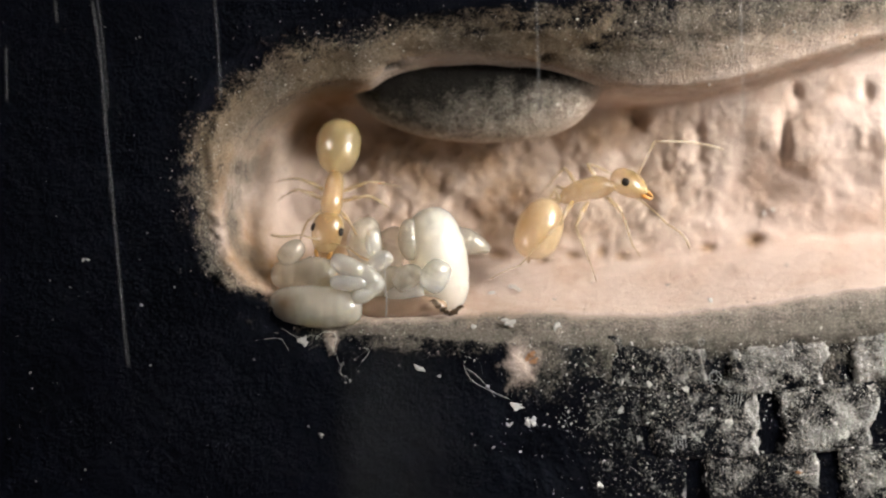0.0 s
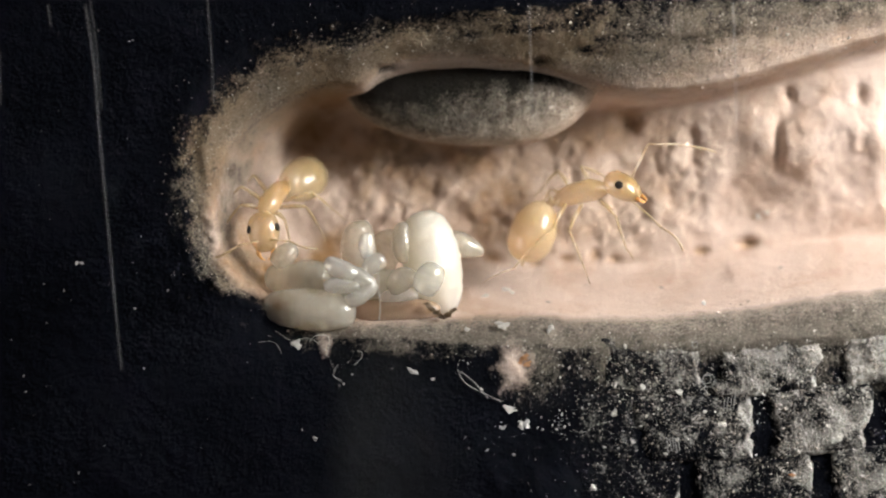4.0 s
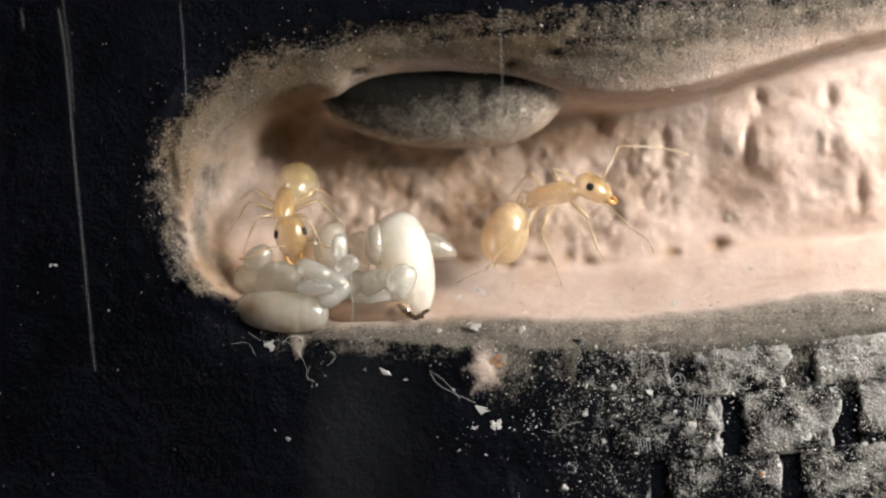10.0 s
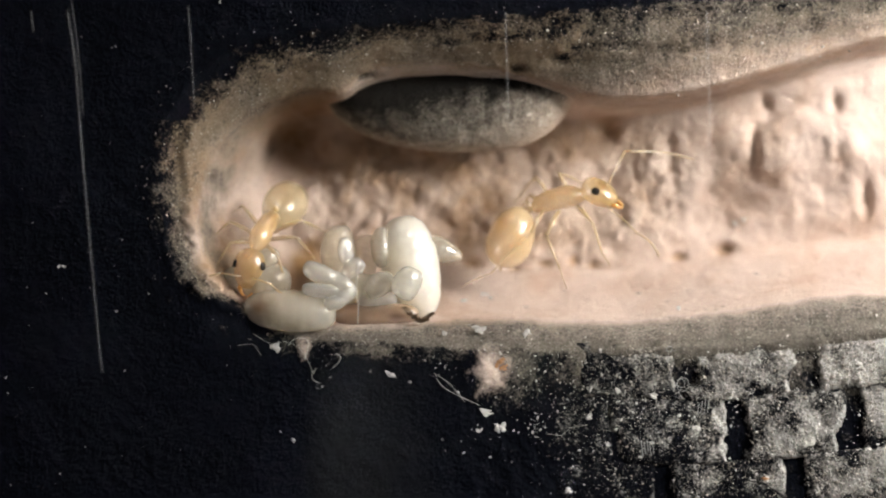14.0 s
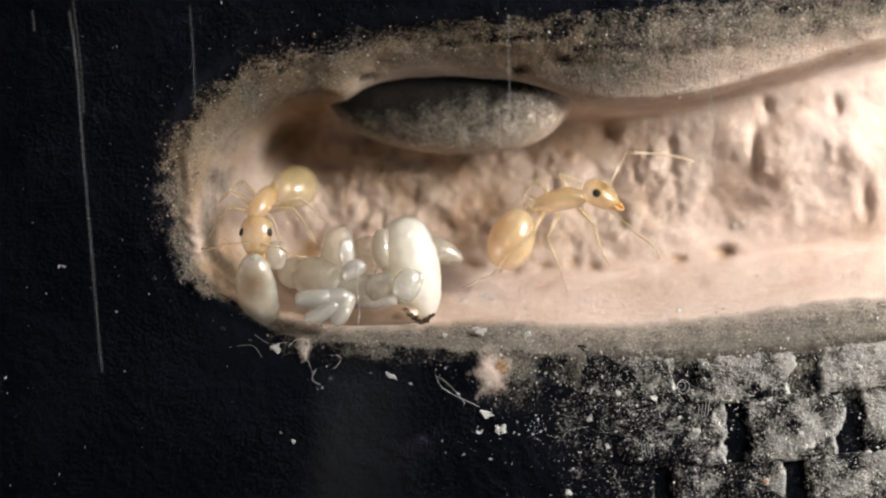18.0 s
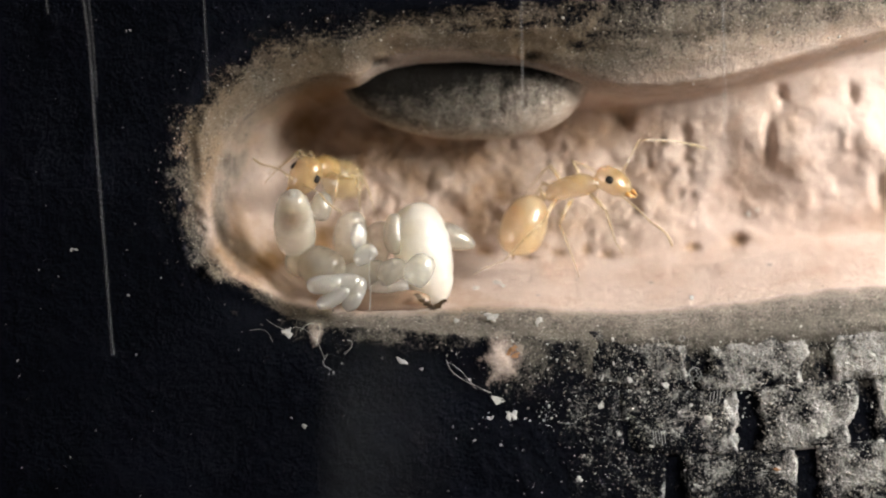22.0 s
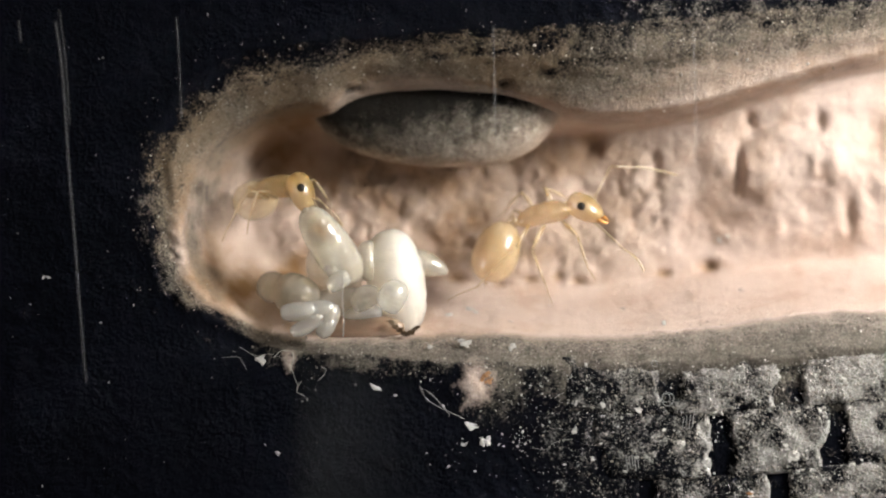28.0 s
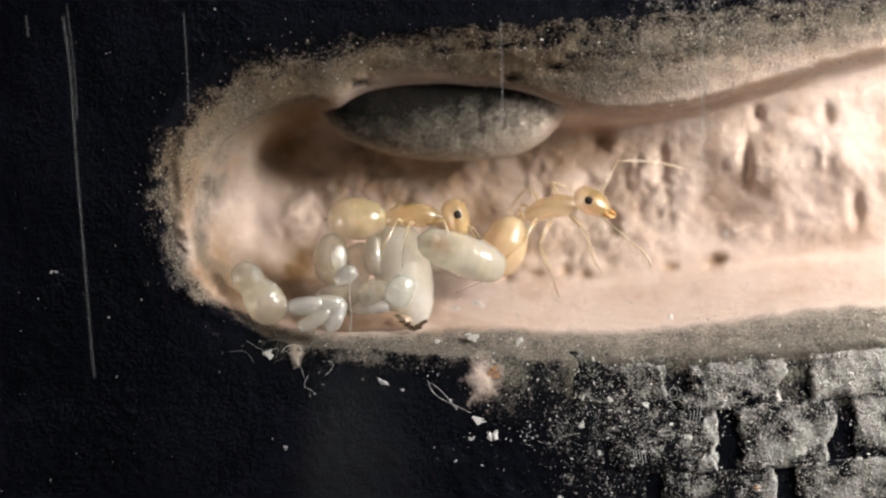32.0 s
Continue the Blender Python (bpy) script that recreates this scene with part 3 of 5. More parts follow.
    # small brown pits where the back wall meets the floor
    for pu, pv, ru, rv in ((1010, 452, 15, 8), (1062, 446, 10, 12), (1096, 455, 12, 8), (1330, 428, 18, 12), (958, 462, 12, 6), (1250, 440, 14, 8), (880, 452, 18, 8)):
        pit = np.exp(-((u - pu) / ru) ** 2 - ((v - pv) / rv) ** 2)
        stain_and_shade, d = np.maximum(stain_and_shade, 0.85 * pit), d + 0.25 * pit
    dust_and_light = np.maximum(dust_and_light, 0.02)
    for pu, pv, ru, rv, much in ((697, 118, 20, 5, 1.0), (966, 105, 14, 5, 1.0), (1130, 66, 60, 9, 0.45), (900, 54, 90, 6, 0.4), (1060, 88, 40, 12, 0.4)):
        hole = much * np.exp(-((u - pu) / ru) ** 4 - ((v - pv - 0.08 * (pu - u)) / rv) ** 4)
        d, bare_and_light, dust_and_light = d + 0.3 * hole, bare_and_light * (1 - 0.9 * hole), dust_and_light * (1 - 0.85 * hole)
    for _ in range(2):
        for a in (bare_and_light, dust_and_light):
            worn = a.copy()
            worn[1:-1, 1:-1] = (4 * a[1:-1, 1:-1] + 2 * (a[:-2, 1:-1] + a[2:, 1:-1] + a[1:-1, :-2] + a[1:-1, 2:]) + a[:-2, :-2] + a[2:, 2:] + a[:-2, 2:] + a[2:, :-2]) / 16
            a[:] = np.where(np.abs(sc) < 24, worn, a)
    return us, vs, u, v, d, so, sc, sb, bare_and_light, np.clip(dust_and_light, 0, 1), stain_and_shade


GRAIN_BEDS = []
SURFACE = []


def depth_at(u, v):
    """How deep the cast surface lies behind the front sheet, in millimetres."""
    us, vs, d = SURFACE
    return float(d[np.argmin(np.abs(vs - v)), np.argmin(np.abs(us - u))])


def cast_block():
    us, vs, u, v, d, so, sc, sb, bare_and_light, dust_and_light, stain_and_shade = relief()
    SURFACE.extend((us, vs, d))
    near = (so > -40) & (sc < 14) & (u > 250) & (u < 1640) & (v > -50) & (v < 960)
    GRAIN_BEDS.append((u[near], v[near], d[near], 0.04 + 0.22 * dust_and_light[near]))
    k = (1 + d / REACH) * DIV * MM
    xyz = np.stack([(u - 784) * k, d * MM, 0.06 + (441 - v) * k], -1)
    du, dv = np.gradient(xyz, axis=1), np.gradient(xyz, axis=0)
    nor = np.cross(du, dv)
    nor /= np.linalg.norm(nor, axis=-1, keepdims=True)
    nor *= -np.sign(nor[..., 1:2])
    rows, cols = u.shape
    mid = lambda a: (a[:-1, :-1] + a[1:, 1:]) / 2
    o, c, b, cu, cv = mid(so), mid(sc), mid(sb), mid(u), mid(v)
    zone = np.zeros(o.shape, int)
    zone[o > 0] = 1
    zone[c > 0] = 2
    zone[(c > 0) & (b <= 0) & (cv < 300)] = 3
    zone[(c > 0) & (b <= 0) & (cv < 430) & (cu < 560) & (cv - 150 > (600 - cu) * 0.2)] = 4
    zone[b > 0] = 5
    names = (("nest_face", "black coated plaster face, dusty, with low blocks and grooves"), ("chamber_rim", "grey-brown gritty bevelled rim round the chamber mouth"),
             ("floor", "smooth pinkish plaster chamber floor sloping to the rim"), ("ceiling", "brownish plaster chamber ceiling in shade"),
             ("wall_end", "smooth rounded pinkish end wall of the chamber"), ("wall_back", "lumpy pinkish plaster back wall with pits"))
    index = np.arange(rows * cols).reshape(rows, cols)
    quads = np.stack([index[:-1, :-1], index[1:, :-1], index[1:, 1:], index[:-1, 1:]], -1)
    for z, (name, label) in enumerate(names):
        q = quads[zone == z]
        used, back = np.unique(q, return_inverse=True)
        q = back.reshape(q.shape)
        me = bpy.data.meshes.new(name)
        me.from_pydata(xyz.reshape(-1, 3)[used].tolist(), [], q.tolist())
        me.polygons.foreach_set("use_smooth", [True] * len(me.polygons))
        for key, a in (("bare_and_light", bare_and_light), ("dust_and_light", dust_and_light), ("stain_and_shade", stain_and_shade)):
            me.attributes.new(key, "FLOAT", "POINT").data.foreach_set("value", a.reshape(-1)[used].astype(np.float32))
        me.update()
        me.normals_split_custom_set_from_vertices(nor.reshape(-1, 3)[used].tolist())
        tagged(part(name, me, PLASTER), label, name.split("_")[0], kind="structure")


cast_block()


def box_mesh(name, lo, hi, bevel=0.0):
    bm = bmesh.new()
    bmesh.ops.create_cube(bm, size=1)
    for w in bm.verts:
        w.co = Vector([(lo[k] + hi[k]) / 2 + w.co[k] * (hi[k] - lo[k]) for k in range(3)]) * MM
    if bevel:
        bmesh.ops.bevel(bm, geom=bm.edges[:], offset=bevel * MM, segments=2, affect="EDGES")
    me = bpy.data.meshes.new(name)
    bm.to_mesh(me)
    bm.free()
    return me


# the block's body behind the relief, and the pane before it
tagged(part("nest_block", box_mesh("nest_block", (-34, 10, 38), (34, 22, 84)), PLASTER), "plain plaster body of the nest block", "block", kind="structure")
pane = part("window_pane", box_mesh("window_pane", (-29, -3.0, 42), (29, -0.15, 79)), GLASS)
pane.visible_shadow = False
tagged(pane, "clear scratched pane over the nest's chamber", "pane", kind="structure")


def ceiling_lump():
    """A gritty lobe of the cast hanging from the ceiling just inside the mouth."""
    rows, sides = 60, 44
    verts, faces, bare_and_light, dust_and_light = [], [], [], []
    for k in range(rows + 1):
        f = k / rows
        u = 612 + 473 * f
        swell = max(1 - abs(2 * min(max(f, 0.004), 0.996) ** 1.15 - 1) ** 2.6, 0.0) ** (0.27 + 0.25 * f)
        low = 84 + 170 * swell
        top = 84
        cv, hv = (low + top) / 2, max((low - top) / 2, 3)
        for j in range(sides):
            a = 2 * math.pi * j / sides
            c, s = math.cos(a), math.sin(a)
            n = noise.fractal((u / 16, c * 6, s * 6), 0.8, 2.0, 4) * 0.09
            depth = 5.2 - 1.7 * f - (1.5 * swell + n) * c
            verts.append(at(u, cv + (hv + 6 * n) * s, depth))
            # black coat and pale grit also paint shade at top left, light low right
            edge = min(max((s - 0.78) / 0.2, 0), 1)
            bare_and_light.append(min(1.0, 0.04 + 0.45 * f ** 3 + 0.6 * f * f * max(s, 0.0) + 0.5 * edge))
            dust_and_light.append(0.16 + 0.72 * s + 0.85 * (f - 0.45) + 0.15 * edge)
    for k in range(rows):
        for j in range(sides):
            a, b = k * sides + j, k * sides + (j + 1) % sides
            faces.append((a, b, b + sides, a + sides))
    faces += [tuple(range(sides - 1, -1, -1)), tuple(range(rows * sides, rows * sides + sides))]
    me = mesh_of("ceiling_lump", verts, faces)
    for key, a in (("bare_and_light", bare_and_light), ("dust_and_light", dust_and_light)):
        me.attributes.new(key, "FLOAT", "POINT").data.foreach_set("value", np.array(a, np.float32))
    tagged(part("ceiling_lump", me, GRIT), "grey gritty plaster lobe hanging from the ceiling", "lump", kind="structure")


ceiling_lump()


def bricks():
    """Low rough bricks in running bond on the face, dusty on top, black in the joints between them."""
    face = bpy.data.objects["nest_face"]
    rng = random.Random(3)
    rows = ((604, 694, (1085, 1268), (1268, 1468), (1500, 1690)), (695, 808, (955, 1136), (1136, 1340), (1368, 1550), (1582, 1760)),
            (809, 912, (1040, 1210), (1238, 1444), (1484, 1680)), (914, 1010, (1130, 1330), (1335, 1540)))
    for v0, v1, *spans in rows:
        for u0, u1 in spans:
            us, vs = np.linspace(u0 - 10, u1 + 10, 52), np.linspace(v0 - 10, v1 + 10, 32)
            u, v = np.meshgrid(us, vs)
            seed = rng.randrange(1000)
            rim = soft_step(np.maximum(np.abs(u - (u0 + u1) / 2) - (u1 - u0) / 2, np.abs(v - (v0 + v1) / 2) - (v1 - v0) / 2), 0, 9)
            v = v - 0.1 * np.maximum(u - 1330, 0)
            wu, wv = u + 80 * rough(u, v, 60, seed, 5, 0.6), v + 64 * rough(u, v, 60, seed + 9, 5, 0.6)
            across = soft_step(np.abs(wu - (u0 + u1) / 2) - (u1 - u0) / 2, -14, 10)
            along = soft_step(np.abs(wv + 0.1 * np.maximum(u - 1330, 0) - (v0 + v1) / 2) - (v1 - v0) / 2, -16, 8)
            near = soft_step(u + 0.3 * v, 1250, 1560)
            d = 0.05 + np.maximum((0.06 + 0.4 * near) * across, 0.12 * along) + (0.22 + 0.2 * near) * rough(u, v, 46, seed + 20, 6, 0.72)
            d = np.maximum(d, -0.1) + (0.14 + 0.45 * near) * rim
            k = (1 + d / REACH) * DIV * MM
            xyz = np.stack([(u - 784) * k, d * MM, 0.06 + (441 - v) * k], -1).reshape(-1, 3)
            n = len(us)
            quads = [(r * n + c, (r + 1) * n + c, (r + 1) * n + c + 1, r * n + c + 1) for r in range(len(vs) - 1) for c in range(n - 1)]
            me = bpy.data.meshes.new("brick")
            me.from_pydata(xyz.tolist(), [], quads)
            me.polygons.foreach_set("use_smooth", [True] * len(me.polygons))
            chalky = rough(u, v, 50, seed + 40, 4, 0.6)
            joint = np.maximum(across, 0.6 * along)
            # right-hand brick ends painted paler, as if the lamp caught them
            lit_end = soft_step(across, 0.02, 0.3) * (1 - soft_step(across, 0.5, 0.9)) * (u > (u0 + u1) / 2) * soft_step(rough(u, v, 40, seed + 60, 3), -0.12, 0.12)
            base = brick_dust(u, v)
            dust_and_light = np.clip((0.8 + 0.25 * soft_step(v, 720, 800)) * base * (1.0 + 2.4 * chalky) * (1 - 0.85 * joint * near) + 0.7 * lit_end * near, 0, 1.2)
            bare_and_light = np.clip((0.10 + 0.35 * base + 1.6 * chalky) * (1 - 0.8 * joint) + 1.2 * lit_end, 0, 1.2) * near
            for key, a in (("bare_and_light", bare_and_light), ("dust_and_light", dust_and_light)):
                me.attributes.new(key, "FLOAT", "POINT").data.foreach_set("value", a.reshape(-1).astype(np.float32))
            me.update()
            part("brick", me, BRICK, face)
            open_top = (joint < 0.5) & (rim < 0.1)
            GRAIN_BEDS.append((u[open_top], v[open_top], d[open_top], dust_and_light[open_top] * 3.4))


bricks()


def loose_grains():
    """Fine grains lying on the rim and the bricks, too many to count."""
    rng = random.Random(21)
    beds = [np.concatenate([bed[k] for bed in GRAIN_BEDS]) for k in range(4)]
    chance = beds[3] / beds[3].max()
    verts, faces, made = [], [], 0
    while made < 17000:
        k = rng.randrange(len(chance))
        if rng.random() > chance[k]:
            continue
        u, v, d = (float(beds[n][k]) for n in range(3))
        u, v = u + rng.uniform(-3, 3), v + rng.uniform(-3, 3)
        r = 0.6 + 1.3 * rng.random() ** 2 + (1.8 if rng.random() < 0.03 else 0)
        base = len(verts)
        spin = rng.uniform(0, 6.28)
        for j in range(4):
            a = spin + math.pi / 2 * j + rng.uniform(-0.4, 0.4)
            q = r * rng.uniform(0.7, 1.4)
            verts.append(at(u + q * math.cos(a), v + q * math.sin(a), d + 0.01))
        verts.append(at(u + rng.uniform(-0.5, 0.5) * r, v + rng.uniform(-0.5, 0.5) * r, d - 0.022 * r))
        faces += [(base + j, base + (j + 1) % 4, base + 4) for j in range(4)]
        made += 1
    tagged(part("plaster_grains", mesh_of("plaster_grains", verts, faces, False), GRAINS), "loose grey and white plaster grains on rim and bricks", "grains", kind="stuff")


loose_grains()


# ---- ants ----
def aimed(place, ahead, up):
    """A pose at a place whose x runs ahead and whose z is as near to up as may be."""
    f = Vector(ahead).normalized()
    left = Vector(up).cross(f).normalized()
    m = Matrix((f, left, f.cross(left))).transposed().to_4x4()
    m.translation = place
    return m


def leg(parent, start, knee, ankle, toe, thick=1.0):
    """A leg from the hip: femur, with shin and foot under it. Places in the ant's own space, in millimetres."""
    mid = Vector(start).lerp(Vector(knee), 0.5) + Vector((0, 0, 0.05))
    femur = part("leg", tube("leg", [start, mid, knee], [0.09 * thick, 0.11 * thick, 0.06 * thick]), LIMB, parent)
    part("shin", tube("shin", bowed(knee, ankle, (0, 0, 0.06), 3), [0.055 * thick, 0.06 * thick, 0.055 * thick, 0.035 * thick]), LIMB, femur)
    part("foot", tube("foot", bowed(ankle, toe, (0, 0, 0.05), 3), [0.034 * thick, 0.03 * thick, 0.026 * thick, 0.02 * thick]), LIMB, femur)
    return femur


def antenna(parent, start, elbow, tip, sag):
    scape = part("antenna", tube("antenna", bowed(start, elbow, (0, 0, 0.04), 3), [0.04, 0.035, 0.035, 0.042]), LIMB, parent)
    n = 9
    part("funiculus", tube("funiculus", bowed(elbow, tip, sag, n), [0.034 + 0.016 * k / n - (0.02 if k == n else 0) + (0.005 if k % 2 else 0) for k in range(n + 1)]), LIMB, scape)
    return scape


def ant_head(parent, m):
    head = part("head", loft("head", [(x * 1.12, y * 1.1, z * 1.1, o * 1.1) for x, y, z, o in [(-0.66, 0.10, 0.10, 0.02), (-0.62, 0.28, 0.24, 0.02), (-0.5, 0.43, 0.36, 0.02), (-0.3, 0.52, 0.43, 0.01), (-0.05, 0.545, 0.45, 0), (0.2, 0.51, 0.42, -0.02),
                                      (0.42, 0.42, 0.34, -0.05), (0.56, 0.34, 0.25, -0.08), (0.64, 0.24, 0.17, -0.1), (0.67, 0.1, 0.07, -0.1)]], 24), AMBER, parent)
    head.matrix_basis = m
    for s in (1, -1):
        eye = part("eye", loft("eye", egg_rings(0.31, 0.17, 0.30, steps=10), 16), EYE, head, "black compound eye")
        eye.matrix_basis = mm_pose(-0.09, 0.515 * s, 0.19, 25 * s, 0, 8 * s)
        part("mandible", tube("mandible", [(0.60, 0.25 * s, -0.12), (0.79, 0.27 * s, -0.14), (0.95, 0.19 * s, -0.16), (1.03, 0.06 * s, -0.17)], [0.10, 0.085, 0.055, 0.02]), JAW, head, "brown toothed mandible")
    part("clypeus", loft("clypeus", [(0.40, 0.02, 0.02, 0.22), (0.46, 0.22, 0.1, 0.22), (0.60, 0.26, 0.12, 0.11), (0.73, 0.22, 0.08, 0.0), (0.77, 0.05, 0.03, -0.03)], 14), AMBER, head)
    for x, y in ((-0.28, 0.0), (-0.36, 0.09), (-0.36, -0.09)):
        dot = part("ocellus", loft("ocellus", egg_rings(0.05, 0.05, 0.05, steps=6), 8), JAW, head)
        dot.matrix_basis = mm_pose(x * 1.1, y * 1.1, 0.478)
    return head


def ant_gaster(parent, m, material):
    """The hind body: smooth, with the edges of its plates showing as fine steps."""
    rings = []
    for k in range(33):
        c = -1 + 2 * k / 32
        r = max(1 - abs(c) ** 2.3, 0.0) ** 0.5 * (1 - 0.10 * c)
        r *= 1 + 0.016 * (((c + 1) * 2.3) % 1.0)
        rings.append((c * 1.12, max(r, 0.02) * 0.84, max(r, 0.02) * 0.80, -0.04 * c))
    g = part("gaster", loft("gaster", rings, 28), material, parent, "pale swollen banded gaster")
    g.matrix_basis = m
    part("sting_tip", tube("sting_tip", [(-1.08, 0, 0.03), (-1.2, 0, 0.01), (-1.27, 0, -0.02)], [0.09, 0.05, 0.02]), AMBER, g)
    return g


def ant(name, label, m, head_m, gaster_m, legs, feelers, belly):
    """An ant from the pose of its middle body and of its head and gaster in that body's space."""
    body = empty(name, m)
    part("thorax", loft("thorax", [(-1.16, 0.08, 0.10, -0.10), (-1.08, 0.22, 0.24, -0.07), (-0.85, 0.32, 0.36, -0.01), (-0.5, 0.37, 0.42, 0.05), (-0.2, 0.38, 0.43, 0.07), (-0.12, 0.373, 0.42, 0.07), (0.1, 0.41, 0.45, 0.08),
                                    (0.4, 0.42, 0.44, 0.06), (0.65, 0.35, 0.36, 0.03), (0.82, 0.25, 0.25, 0.0), (0.96, 0.15, 0.15, -0.02), (1.08, 0.11, 0.11, -0.02)], 22), AMBER, body)
    part("petiole", loft("petiole", [(-1.48, 0.08, 0.08, -0.12), (-1.36, 0.12, 0.13, -0.1), (-1.27, 0.15, 0.27, -0.02), (-1.2, 0.13, 0.22, -0.04), (-1.08, 0.10, 0.10, -0.1)], 14), AMBER, body)
    head = ant_head(body, head_m)
    gaster = ant_gaster(body, gaster_m, belly)
    for points in legs:
        leg(body, *points, 0.85)
    feel = [antenna(head, *f) for f in feelers]
    tagged(body, label, "ant", "ants")
    return body, head, gaster, feel


def mirrored(rows):
    return rows + [[(x, -y, z) for x, y, z in r] for r in rows]


NURSE_LEGS = mirrored([[(0.42, 0.25, -0.22), (0.95, 0.95, 0.10), (1.15, 1.35, -0.75), (1.35, 1.5, -1.35)],
                       [(0.0, 0.28, -0.28), (0.10, 1.30, 0.20), (-0.05, 1.85, -0.70), (0.0, 2.2, -1.25)],
                       [(-0.4, 0.26, -0.28), (-0.85, 1.15, 0.25), (-1.55, 1.75, -0.75), (-1.9, 2.15, -1.35)]])
nurse, nurse_head, nurse_gaster, nurse_feelers = ant(
    "nurse_ant", "pale yellow worker ant tending brood in the chamber", mm_pose(-4, 3.5, 62), mm_pose(1.55, 0, 0), mm_pose(-2.15, 0, -0.1), NURSE_LEGS,
    [((0.38, 0.16, 0.28), (0.45, 0.95, 0.40), (0.75, 1.95, 0.25), (0.1, 0, 0.15)), ((0.38, -0.16, 0.28), (0.45, -0.95, 0.40), (0.75, -1.95, 0.25), (0.1, 0, 0.15))], PALE)


def resting_ant():
    head, mid, tail = at(1112, 326, 2.6), at(1043, 338, 3.0), at(954, 405, 3.4)
    m = aimed(mid, head - at(985, 352, 3.0), (0.0, -0.35, 1))
    inv = m.inverted()
    head_m = inv @ aimed(head, at(1160, 348, 2.3) - at(1090, 318, 2.6), (0.25, -0.45, 1))
    tail_m = inv @ aimed(tail, at(972, 352, 3.3) - at(935, 465, 3.5), (-0.8, -0.3, 0.6)) @ Matrix.Scale(1.1, 4)

    def own(*rows):
        return [[tuple((inv @ at(*p)) * 1000) for p in r] for r in rows]

    legs = own([(1072, 350, 2.6), (1100, 378, 2.0), (1119, 436, 1.6), (1132, 455, 1.4)], [(1060, 330, 3.4), (1038, 290, 3.3), (1082, 310, 4.6), (1100, 312, 5.2)],
               [(1040, 358, 2.7), (1018, 402, 2.2), (1042, 462, 1.9), (1055, 498, 1.7)], [(1025, 335, 3.5), (998, 298, 3.7), (968, 332, 4.8), (955, 345, 5.4)],
               [(1012, 358, 2.9), (990, 398, 2.4), (920, 470, 2.2), (868, 494, 2.0)], [(1010, 345, 3.6), (985, 330, 4.2), (960, 380, 5.2), (940, 400, 5.6)])
    head_inv = head_m.inverted() @ inv

    def feel(a, b, c, sag):
        return tuple(tuple((head_inv @ at(*p)) * 1000) for p in (a, b, c)) + (sag,)

    feelers = [feel((1124, 318, 2.4), (1157, 252, 2.9), (1278, 266, 3.6), (0, 0.15, 0.1)), feel((1128, 352, 2.2), (1180, 398, 1.9), (1219, 440, 1.8), (0.1, 0.0, 0.12))]
    return ant("resting_ant", "pale yellow worker ant resting by the back wall", m, head_m, tail_m, legs, feelers, PEACH)


resting_ant()


# ---- brood ----
def lying(u, v, d, angle=0.0, tilt=0.0, roll=0.0):
    """A pose on the nest's sheet: long axis turned by angle from the right towards up, its front end tilted inwards."""
    m = Matrix.Rotation(-radians(angle), 4, "Y") @ Matrix.Rotation(radians(tilt), 4, "Z") @ Matrix.Rotation(radians(roll), 4, "X")
    m.translation = at(u, v, d)
    return m


def larva(name, label, length, wide, material, m=None, blunt=0.1, bend=0.12, folds=9, group="larvae", category="larva", mouth=True, power=0.64, waist=0.0):
    """A legless grub, its length and width in millimetres, with faint body folds and a small head."""
    shape = loft(name, egg_rings(length, wide, wide * 0.95, -blunt, bend, 44, folds, 0.009, power, waist), 26, 0.05, random.random() * 50)
    if not mouth:
        body = part(name, shape, material)
        if m is not None:
            body.matrix_basis = m
        return tagged(body, label, category, group)
    body = empty(name, m)
    part("body", shape, material, body)
    top = part("head", loft("head", egg_rings(wide * 0.22, wide * 0.22, wide * 0.2, steps=10), 14), material, body, "small pale mouth end")
    top.matrix_basis = mm_pose(length * 0.475, 0, -bend * wide * 0.9)
    return tagged(body, label, category, group)


GUTTED = gut_material()
carried_larva = larva("carried_larva", "translucent milky larva with a brown gut patch", 3.45, 1.55, GUTTED, blunt=0.06, bend=0.10)
small_larva = larva("small_larva", "small glassy white larva", 1.1, 0.82, GRUB, mouth=False)
left_larva = larva("glassy_larva", "plump glassy greyish larva at the chamber end", 2.65, 1.5, GRUB, blunt=0.14, bend=0.12, mouth=False, waist=0.20)

larva("large_larva", "large opaque cream-white larva standing on the floor", 3.95, 2.28, CREAM, lying(777, 460, 2.2, 104), -0.12, 0.03, 0, mouth=False, power=0.82)
larva("pointed_larva", "cream larva with a pointed end behind the pile", 1.6, 1.0, GRUB, lying(832, 430, 2.9, -14), 0.42, 0.08, 5, mouth=False)
larva("leaning_larva", "yellowish larva leaning on the large larva", 1.55, 0.85, GRUB, lying(724, 425, 1.7, 96), 0.1, 0.1, 0, mouth=False)
larva("curled_larva", "small plump glassy larva resting against the large one", 1.25, 1.12, EGG, lying(771, 488, 0.5, 62), 0.05, 0.05, 0, mouth=False)
larva("round_larva", "round glassy larva in the pile", 1.2, 0.95, GRUB, lying(722, 490, 1.2, 30), 0.05, 0.1, 6, mouth=False)
larva("yellow_larva", "yellowish larva under the pile", 1.5, 0.8, CREAM, lying(716, 520, 1.6, 10), 0.05, 0.1, 6, mouth=False)
larva("hidden_larva", "dull whitish larva at the back of the pile", 2.0, 1.45, GRUB, lying(646, 432, 2.7, 95), 0.1, 0.1, 7, mouth=False)
larva("hidden_larva", "dull whitish larva at the back of the pile", 1.8, 1.4, GRUB, lying(690, 440, 3.4, 70), 0.1, 0.1, 7, mouth=False)
